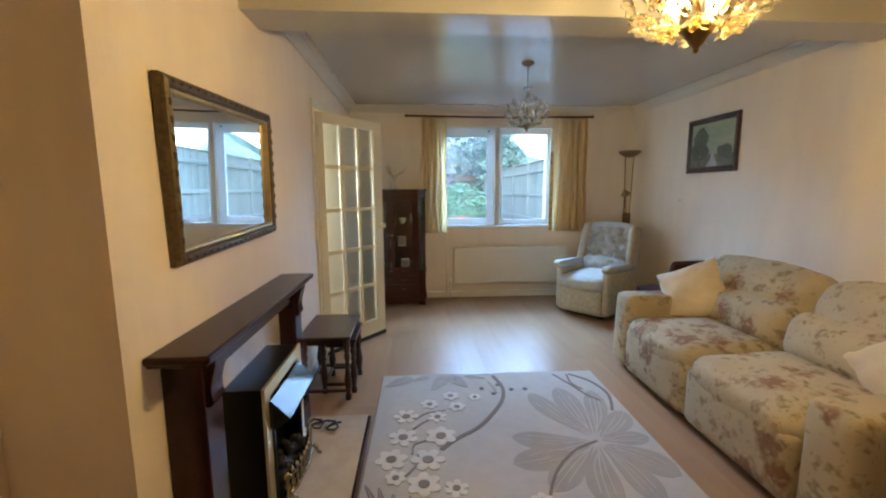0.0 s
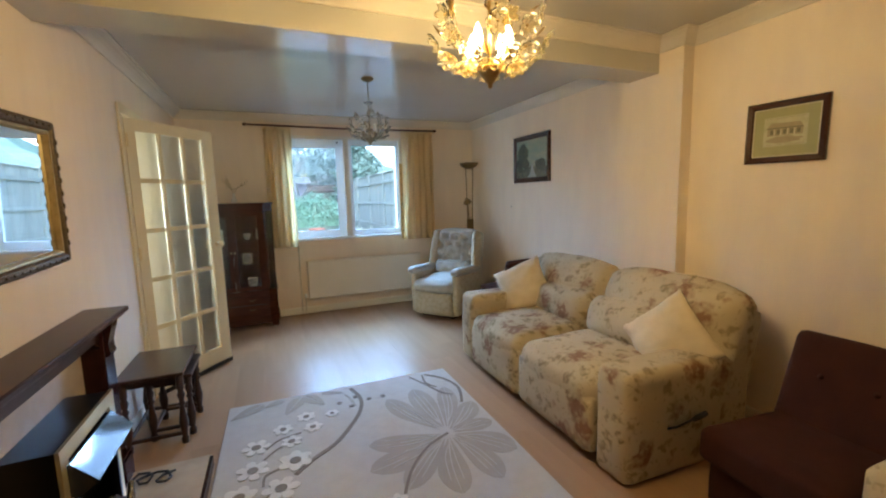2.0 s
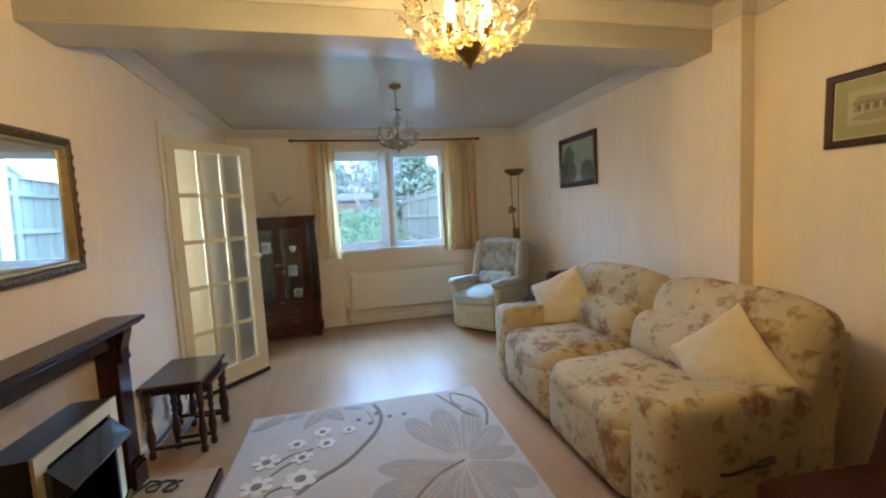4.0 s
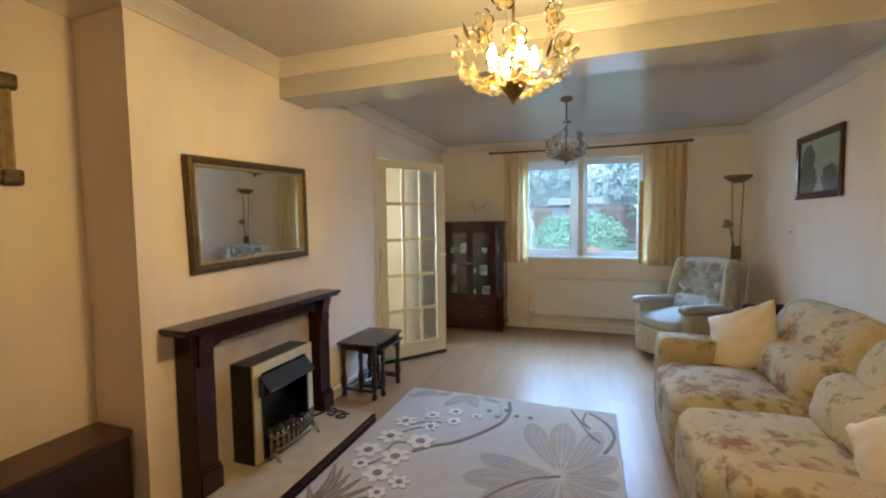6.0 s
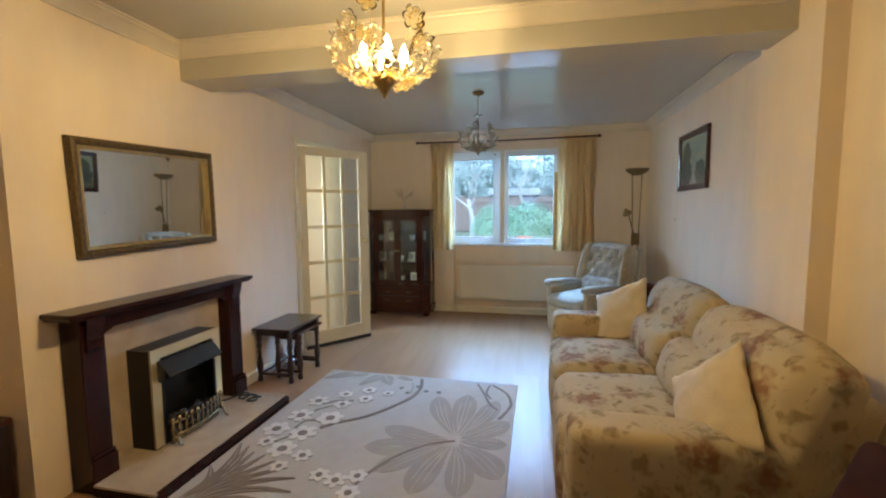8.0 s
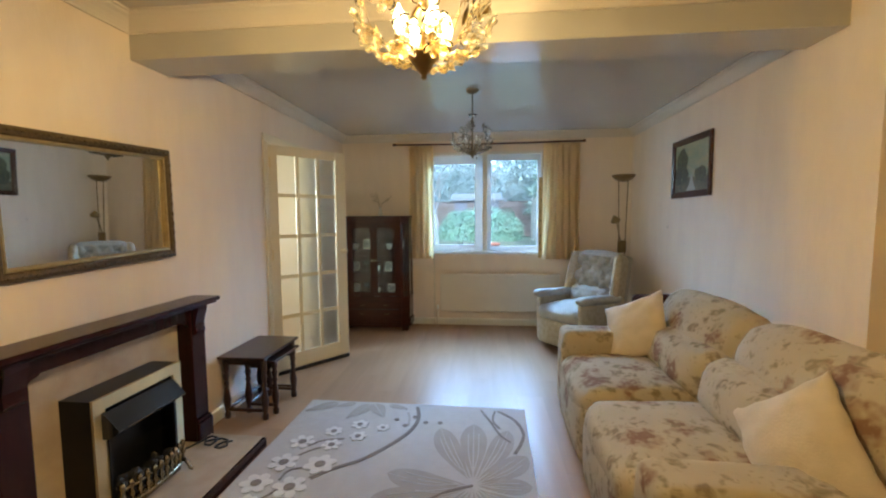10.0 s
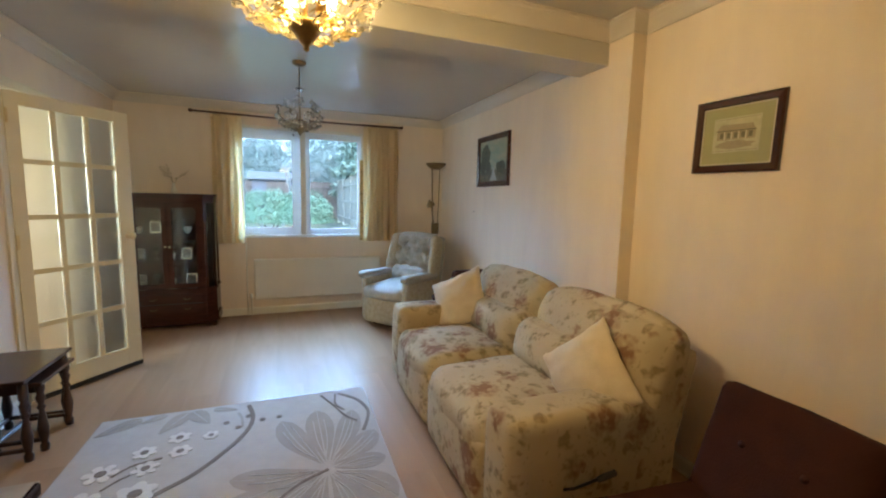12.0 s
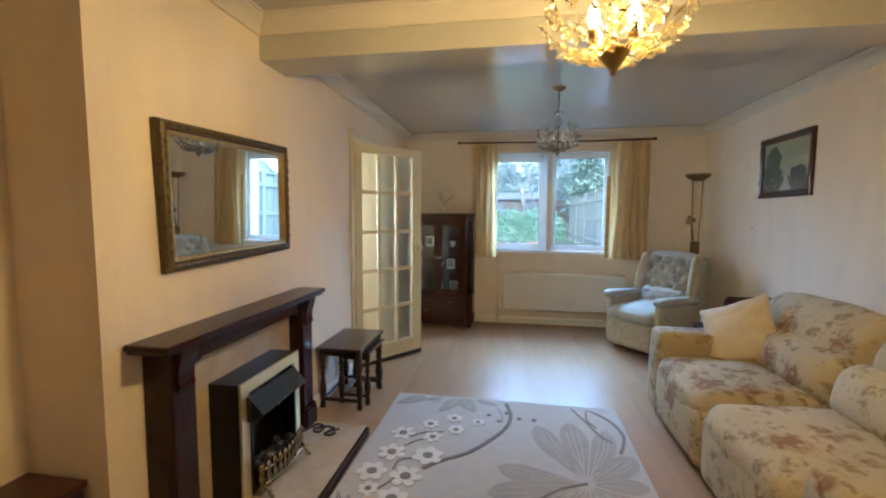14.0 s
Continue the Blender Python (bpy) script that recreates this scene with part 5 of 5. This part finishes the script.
def ribbon(points, w, material, z=0.0155, sub=8):
    """A smooth carved line through points."""
    P = [Vector(p) for p in points]
    fine = []
    for i in range(len(P) - 1):
        a, b, c, e = P[max(i - 1, 0)], P[i], P[i + 1], P[min(i + 2, len(P) - 1)]
        for k in range(sub):
            t = k / sub
            fine.append(0.5 * (2 * b + (c - a) * t + (2 * a - 5 * b + 4 * c - e) * t * t + (3 * b - a - 3 * c + e) * t ** 3))
    fine.append(P[-1])
    left, right = [], []
    for i, p in enumerate(fine):
        d = (fine[min(i + 1, len(fine) - 1)] - fine[max(i - 1, 0)]).normalized()
        nr = Vector((-d.y, d.x)) * w / 2
        left.append(p + nr)
        right.append(p - nr)
    part("stem", slab([(q.x, q.y) for q in right + left[::-1]], 0.011, z), material, rug)


heart = (1.06, 2.23)
for tip, w, cv in (((0.56, 2.06), 0.075, 0.02), ((0.60, 2.29), 0.065, 0.02), ((0.70, 2.22), 0.085, 0.03), ((0.83, 2.79), 0.06, 0.02), ((1.04, 2.86), 0.065, 0.0),
                   ((1.26, 2.80), 0.055, -0.02), ((1.355, 2.52), 0.06, -0.02), ((1.362, 2.25), 0.05, 0.0), ((1.35, 1.93), 0.075, 0.02), ((1.16, 1.75), 0.06, 0.02), ((0.93, 1.73), 0.065, -0.02), ((0.70, 1.86), 0.06, -0.01)):
    rug_leaf(Vector(heart).lerp(Vector(tip), 0.10), tip, w * 1.18, cv, fat=1.6)
    run = Vector(tip) - Vector(heart)
    side = Vector((-run.y, run.x)).normalized()
    for k in (-1, 1):
        ribbon([Vector(heart) + run * 0.16, Vector(heart) + run * 0.45 + side * (k * w * 0.42 + cv), Vector(heart) + run * 0.8 + side * (k * w * 0.5 + cv * 0.5)], 0.0055, RUG_PILE, 0.0149, 5)
ribbon([heart, (0.92, 2.16), (0.78, 2.02), (0.68, 1.84), (0.64, 1.67)], 0.016, RUG_BROWN)
ribbon([(0.625, 3.07), (0.662, 2.90), (0.64, 2.74), (0.561, 2.581), (0.433, 2.403), (0.296, 2.295), (0.204, 2.20)], 0.026, RUG_BROWN)
ribbon([(0.575, 2.98), (0.60, 2.90), (0.61, 2.80)], 0.016, RUG_TAUPE)
ribbon([(1.08, 3.07), (1.15, 2.90), (1.21, 2.74), (1.27, 2.66)], 0.014, RUG_BROWN)
ribbon([(1.18, 3.06), (1.165, 2.92), (1.21, 2.82)], 0.014, RUG_BROWN)
ribbon([(1.20, 3.065), (1.31, 2.94), (1.355, 2.78), (1.335, 2.66), (1.29, 2.54)], 0.02, RUG_BROWN)
for p0, p1, w in (((0.03, 3.08), (-0.16, 2.93), 0.05), ((0.16, 3.09), (0.04, 3.02), 0.03), ((0.28, 3.08), (0.17, 2.86), 0.05), ((0.30, 3.09), (0.42, 2.90), 0.05), ((0.42, 3.08), (0.56, 3.03), 0.025)):
    rug_leaf(p0, p1, w)
for tip in ((-0.165, 1.95), (-0.10, 1.93), (-0.03, 1.885), (0.05, 1.87), (0.14, 1.83), (0.24, 1.79), (0.33, 1.72), (0.37, 1.62), (0.38, 1.50), (-0.175, 1.72), (0.34, 1.40)):
    rug_leaf(Vector((-0.12, 1.42)).lerp(Vector(tip), 0.12), tip, 0.017, 0.22 * (tip[0] - 0.1), RUG_FERN, fat=1.0)


def rug_flower(x, y, r, turn):
    fl = None
    n, pet = 36, 6
    pts = [(x + r * (0.78 + 0.22 * abs(math.cos(a * pet / 2 + turn)) ** 0.5 - 0.30 * (1 - abs(math.cos(a * pet / 2 + turn)) ** 0.5)) * math.cos(a),
            y + r * (0.78 + 0.22 * abs(math.cos(a * pet / 2 + turn)) ** 0.5 - 0.30 * (1 - abs(math.cos(a * pet / 2 + turn)) ** 0.5)) * math.sin(a)) for a in [2 * math.pi * i / n for i in range(n)]]
    fl = part("flower", slab(pts, 0.011, 0.0175), RUG_WHITE, rug, "raised white wool flower")
    part("flower_centre", slab([(x + r * 0.33 * math.cos(i * 0.5236), y + r * 0.33 * math.sin(i * 0.5236)) for i in range(12)], 0.0175, 0.0195), RUG_BROWN, fl, "brown flower centre")


flowers = ((0.005, 2.537, 0.078), (0.15, 2.677, 0.06), (0.292, 2.779, 0.06), (0.195, 2.523, 0.062), (0.323, 2.635, 0.058), (0.453, 2.753, 0.045), (-0.004, 2.321, 0.085),
           (0.207, 2.324, 0.092), (-0.056, 2.13, 0.085), (0.132, 2.119, 0.09), (-0.026, 1.99, 0.055), (0.11, 1.94, 0.085), (0.26, 1.905, 0.06), (0.19, 1.79, 0.05),
           (0.438, 1.768, 0.055), (0.54, 1.745, 0.06), (0.635, 1.80, 0.055), (0.645, 1.67, 0.06))
for k, (x, y, r) in enumerate(flowers):
    rug_flower(x, y, r, k * 0.7)
ribbon([(0.06, 2.50), (0.13, 2.57), (0.25, 2.60)], 0.012, RUG_BROWN)
ribbon([(0.05, 2.40), (0.10, 2.46), (0.14, 2.49)], 0.010, RUG_BROWN)
ribbon([(0.05, 2.17), (0.06, 2.25), (0.13, 2.29)], 0.012, RUG_BROWN)
ribbon([(0.02, 2.0), (0.06, 2.06), (0.08, 2.1)], 0.012, RUG_BROWN)
for x, y in ((0.517, 2.875), (0.589, 2.80), (0.635, 2.921), (0.719, 2.854), (0.816, 2.855)):
    part("dot", slab([(x + 0.017 * math.cos(i * 0.6283), y + 0.017 * math.sin(i * 0.6283)) for i in range(10)], 0.011, 0.0165), RUG_BROWN, rug)


# ---- garden ----
GRASS = mat("lawn_grass", (0.09, 0.125, 0.075), 0.95, second=(0.13, 0.155, 0.10), scale=3, amount=0.8, bump=0.6, bump_scale=50)
PAVING = mat("concrete_paving", (0.46, 0.46, 0.45), 0.85, second=(0.36, 0.36, 0.35), scale=5, amount=0.8, bump=0.3, spread=0.12)
FENCE = mat("fence_timber", (0.25, 0.27, 0.23), 0.85, second=(0.18, 0.20, 0.17), scale=9, amount=0.8, stretch=(1, 1, 0.2), bump=0.3, spread=0.14)
FENCE_DARK = mat("stained_fence", (0.11, 0.095, 0.085), 0.85, second=(0.07, 0.06, 0.055), scale=9, amount=0.8, stretch=(1, 1, 0.2), bump=0.3, spread=0.14)
BARK = mat("pale_bark", (0.20, 0.22, 0.22), 0.9, second=(0.12, 0.135, 0.14), scale=14, amount=0.8, bump=0.5, stretch=(1, 1, 0.3))
LEAVES = mat("shrub_leaves", (0.10, 0.23, 0.15), 0.6, second=(0.17, 0.30, 0.21), scale=9, amount=0.9)
NEEDLES = mat("conifer_needles", (0.09, 0.16, 0.13), 0.7, second=(0.14, 0.21, 0.17), scale=5, amount=0.9)
BRICK = mat("red_brick", (0.30, 0.12, 0.08), 0.9, second=(0.22, 0.09, 0.06), scale=14, amount=0.8, bump=0.3)
RENDERED = mat("grey_rendered_wall", (0.45, 0.44, 0.42), 0.9, scale=5, amount=0.5, bump=0.2)
BRICK_DULL = mat("weathered_dark_brick", (0.10, 0.115, 0.14), 0.9, second=(0.075, 0.085, 0.105), scale=10, amount=0.8, bump=0.3)
ROOF_PALE = mat("pale_sheet_roof", (0.13, 0.155, 0.17), 0.85, second=(0.10, 0.12, 0.13), scale=5, amount=0.7)
ROOF = mat("slate_roof", (0.12, 0.12, 0.13), 0.7, second=(0.08, 0.08, 0.09), scale=12, amount=0.7, bump=0.3)
GZ = 0.33
structure("ground", boxes((-500, 500, 5.74, 900, GZ - 0.5, GZ)), GRASS, "mown garden lawn", "ground")
structure("ground_behind", boxes((-500, 500, -400, -1.45, GZ - 0.5, GZ), (3.2, 500, -1.45, 5.74, GZ - 0.5, GZ), (-500, -2.2, -1.45, 5.74, GZ - 0.5, GZ)), GRASS, "grass round the house", "ground")
pav = tagged(link_bm("pavement", boxes((-3.0, 3.12, 5.745, 8.2, GZ, GZ + 0.02), (2.35, 3.12, 8.2, 15.0, GZ, GZ + 0.02)), SUBFLOOR), "grey concrete patio and garden path of square slabs", "pavement", kind="structure")
slab_me = mesh_of("paving_slab", rbox(0, 0.59, 0, 0.59, 0, 0.03, 0.006, 1), PAVING)
for i in range(9):
    for j in range(4):
        shared("paving_slab", slab_me, pav, pose(-2.8 + 0.6 * i, 5.76 + 0.6 * j, GZ + 0.021))
for j in range(11):
    shared("paving_slab", slab_me, pav, pose(2.5, 8.25 + 0.6 * j, GZ + 0.021))


def fence(name, label, m, bays, bay, height, material, cap=True):
    """A close-boarded fence along local x, its rails on the -y side."""
    f = thing(name, label, "fence", m)
    post = mesh_of("post", rbox(-0.05, 0.05, -0.05, 0.05, 0, height + 0.05, 0.008, 1), material)
    board = mesh_of("board", rbox(0, 0.115, 0, 0.016, 0.08, height - 0.02, 0.003, 1), material)
    rail_ = mesh_of("rail", rbox(0.05, bay - 0.05, -0.045, -0.001, -0.04, 0.04, 0.006, 1), material)
    capm = mesh_of("capping", rbox(0.02, bay - 0.02, -0.04, 0.04, height - 0.018, height + 0.01, 0.005, 1), material)
    for k in range(bays + 1):
        shared("post", post, f, pose(k * bay, 0, 0))
    for k in range(bays):
        for z in (0.3, height / 2 + 0.05, height - 0.25):
            shared("rail", rail_, f, pose(k * bay, 0, z))
        shared("capping", capm, f, pose(k * bay, 0, 0))
        nb = int((bay - 0.08) / 0.125)
        for b_ in range(nb):
            shared("board", board, f, pose(k * bay + 0.05 + b_ * 0.125, 0.002 + 0.004 * (b_ % 2), 0))
    return f


fence("garden_fence", "pale timber close-boarded garden fence", pose(3.2, 18.95, GZ, 0, 0, -90), 7, 1.85, 1.79, FENCE)
fence("garden_fence", "dark stained fence across the end of the garden", pose(-9.3, 21.0, GZ), 7, 1.85, 1.8, FENCE_DARK)


def leafy(bm, c, rad, count, size, rnd_, thin=0.42):
    for i in range(count):
        d = Vector((rnd_.gauss(0, 1), rnd_.gauss(0, 1), rnd_.gauss(0, 1))).normalized()
        p = Vector(c) + Vector((d.x * rad[0], d.y * rad[1], d.z * rad[2])) * rnd_.uniform(0.72, 1.06) * (1 + 0.16 * noise.noise(d * 2.5 + Vector(c)))
        if p.z < GZ + 0.02:
            continue
        u = Vector((rnd_.gauss(0, 1), rnd_.gauss(0, 1), rnd_.gauss(0, 1))).normalized()
        w = u.cross(d + Vector((0.01, 0.02, 0.3))).normalized()
        s = size * rnd_.uniform(0.6, 1.3)
        vs = [bm.verts.new(p + q) for q in (-u * s, w * s * thin, u * s, -w * s * thin)]
        bm.faces.new(vs)


grnd = random.Random(12)


def shrub(name, label, blobs, count, size, material):
    th = thing(name, label, "shrub", pose(*blobs[0][0][:2], GZ))
    bm = bmesh.new()
    for c, rad in blobs:
        leafy(bm, (c[0] - blobs[0][0][0], c[1] - blobs[0][0][1], c[2]), rad, count, size, grnd)
    part("foliage", bm, material, th)
    bm = bmesh.new()
    for k in range(6):
        a = k * 1.05
        tube([(0.05 * math.cos(a), 0.05 * math.sin(a), 0), (0.3 * math.cos(a), 0.2 * math.sin(a), 0.4), (0.6 * math.cos(a), 0.4 * math.sin(a), 0.75)], [0.03, 0.02, 0.01], 6, bm)
    part("stems", bm, BARK, th)


shrub("garden_shrub", "clipped rounded evergreen shrub on the lawn", [((0.55, 12.6, 0.42), (0.85, 0.6, 0.82)), ((1.46, 12.5, 0.40), (0.80, 0.6, 0.86))], 11000, 0.034, LEAVES)
shrub("garden_shrub", "low evergreen bush by the end fence", [((-3.4, 16.5, 0.3), (0.9, 0.6, 0.7))], 1500, 0.06, LEAVES)


def bare_tree(name, label, m, height, seed):
    th = thing(name, label, "tree", m)
    tr = random.Random(seed)
    bm = bmesh.new()

    def grow(p, d, L, r, depth):
        pts, rad = [p], [r]
        q, dd = p, d
        for k in range(4):
            dd = (dd + Vector((tr.uniform(-0.2, 0.2), tr.uniform(-0.2, 0.2), tr.uniform(-0.05, 0.15)))).normalized()
            q = q + dd * L / 4
            pts.append(q)
            rad.append(r * (1 - 0.11 * (k + 1)))
        tube(pts, rad, 6 if depth < 2 else 4, bm)
        if depth < 5:
            for k in range(3 if depth < 4 else 2):
                ax = Vector((tr.gauss(0, 1), tr.gauss(0, 1), tr.gauss(0, 0.4))).normalized()
                nd = (dd * 0.75 + ax * 0.62).normalized()
                grow(pts[-1 - tr.choice((0, 0, 1))], nd, L * tr.uniform(0.62, 0.8), rad[-1] * 0.72, depth + 1)
    grow(Vector((0, 0, 0)), Vector((0.05, 0, 1)), height * 0.3, 0.13, 0)
    part("branches", bm, BARK, th)
    return th


bare_tree("bare_tree", "leafless pale-barked garden tree", pose(-0.75, 16.3, GZ), 5.2, 3)
bare_tree("bare_tree", "leafless pale-barked garden tree", pose(0.95, 16.9, GZ), 4.6, 9)


def conifer(m, h, rad, label):
    th = thing("evergreen_tree", label, "tree", m)
    part("trunk", lathe([(0.16, 0), (0.12, h * 0.4), (0.03, h * 0.95)], 10), BARK, th)
    bm = bmesh.new()
    tr = random.Random(int(h * 10))
    for k in range(130):
        z = h * (0.28 + 0.72 * tr.random())
        rr = rad * (1.08 - z / h) ** 0.7 * tr.uniform(0.35, 1.0)
        a = tr.uniform(0, 6.28)
        leafy(bm, (rr * math.cos(a), rr * math.sin(a), z), (0.42, 0.42, 0.2), 34, 0.11, tr)
    part("crown", bm, NEEDLES, th)


conifer(pose(4.3, 20.6, GZ), 4.2, 1.6, "dense evergreen garden tree")
conifer(pose(-4.6, 21.0, GZ), 5.2, 2.2, "dense evergreen garden tree")

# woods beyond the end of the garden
# distance haze is painted into this pale blue-green foliage colour
WOODS = mat("haze_tinted_foliage", (0.14, 0.23, 0.22), 0.8, second=(0.19, 0.28, 0.27), scale=0.8, amount=0.9)
bm = bmesh.new()
wr = random.Random(21)
for k in range(380):
    x = wr.uniform(-16, 6.0)
    leafy(bm, (x, wr.uniform(24, 31), wr.uniform(0.5, 6.4 + 0.7 * math.sin(x))), (1.2, 0.9, 0.8), 120, 0.13, wr)
for k in range(60):
    leafy(bm, (wr.uniform(7, 22), wr.uniform(24, 31), wr.uniform(0.3, 2.2)), (1.3, 0.9, 0.8), 120, 0.13, wr)
ridge = [[bm.verts.new((-30 + i, 33 + 0.8 * noise.noise((i * 0.7, j * 0.9, 2.0)), GZ + j * (0.62 + 0.12 * math.sin(i * 0.9) + 0.1 * noise.noise((i * 0.5, 0, 7.0))))) for i in range(70)] for j in range(8)]
for a_, b_ in zip(ridge, ridge[1:]):
    for i in range(69):
        bm.faces.new((a_[i], a_[i + 1], b_[i + 1], b_[i]))
# twigs get the same haze as a pale teal colour
TWIGS = mat("haze_tinted_twigs", (0.21, 0.30, 0.30), 0.9, second=(0.16, 0.24, 0.24), scale=1.0, amount=0.8)
tw = bmesh.new()
for k in range(420):
    leafy(tw, (wr.uniform(-10, 5.0), wr.uniform(21.6, 24.0), wr.uniform(1.2, 6.6)), (1.1, 0.8, 0.9), 60, 0.32, wr, 0.05)
tagged(link_bm("bare_thicket", tw, TWIGS), "bare branches in a haze-tinted colour beyond the garden fence", "woods", kind="stuff")
tagged(link_bm("distant_woods", bm, WOODS), "trees in a haze-tinted colour beyond the end fence", "woods", kind="stuff")

shed = thing("garden_outbuilding", "low dark brick outbuilding with a pale grey roof beyond the garden", "outbuilding", pose(0.75, 19.2, GZ))
part("wall", boxes((-0.95, 0.95, -0.9, 0.9, 0, 1.75)), BRICK_DULL, shed)
part("roof", prism([(-1.1, -1.05), (1.1, -1.05), (1.1, 1.05), (-1.1, 1.05)], 1.751, 1.83), ROOF_PALE, shed)
bm = bmesh.new()
vs = [bm.verts.new(q) for q in ((-1.1, -1.05, 1.831), (1.1, -1.05, 1.831), (1.1, 1.05, 1.831), (-1.1, 1.05, 1.831), (-1.1, 0, 2.1), (1.1, 0, 2.1))]
for q in ((0, 1, 5, 4), (2, 3, 4, 5), (0, 4, 3), (1, 2, 5), (3, 2, 1, 0)):
    bm.faces.new([vs[k] for k in q])
part("roof_slope", bm, ROOF_PALE, shed)
part("door", rbox(-0.4, 0.4, -0.93, -0.902, 0.05, 1.68, 0.006), FENCE_DARK, shed)

pot = thing("plant_pot", "terracotta pot at the edge of the patio", "pot", pose(1.32, 11.6, GZ))
part("pot", lathe([(0.14, 0), (0.19, 0.28), (0.21, 0.28), (0.21, 0.34), (0.18, 0.34), (0.17, 0.3)], 20), BRICK, pot, "", True)


nail = tagged(link_bm("picture_nail", lathe([(0.003, 0), (0.003, 0.012), (0.006, 0.013), (0.004, 0.016)], 8, m=pose(XR, 4.42, 1.27, 0, -90, 0)), BRONZE), "small bronze nail in the papered wall", "nail")


# ---- floor planks ----
def plank_mesh(length, width=0.19):
    bm = boxes((-width / 2, width / 2, 0, length, -0.012, 0))
    bmesh.ops.recalc_face_normals(bm, faces=bm.faces)
    me = bpy.data.meshes.new("plank")
    bm.to_mesh(me)
    bm.free()
    me.materials.append(LAMINATE)
    return me


rnd = random.Random(4)
plank_data = {}
column = 0
x = -2.05 + 0.095
while x < 3.15:
    y = -1.45 - rnd.choice((0.0, 0.32, 0.64, 0.96))
    while y < 5.7:
        a, b = max(y, -1.3), min(y + 1.28, 5.46)
        if b - a > 0.05 and (x > -1.1 or b > 2.75):
            key = round(b - a, 2)
            if key not in plank_data:
                plank_data[key] = plank_mesh(key - 0.0003)
            ob = new("plank", plank_data[key])
            ob.parent = floor_ob
            ob.location = (x, a, 0)
        y += 1.28
    x += 0.1902
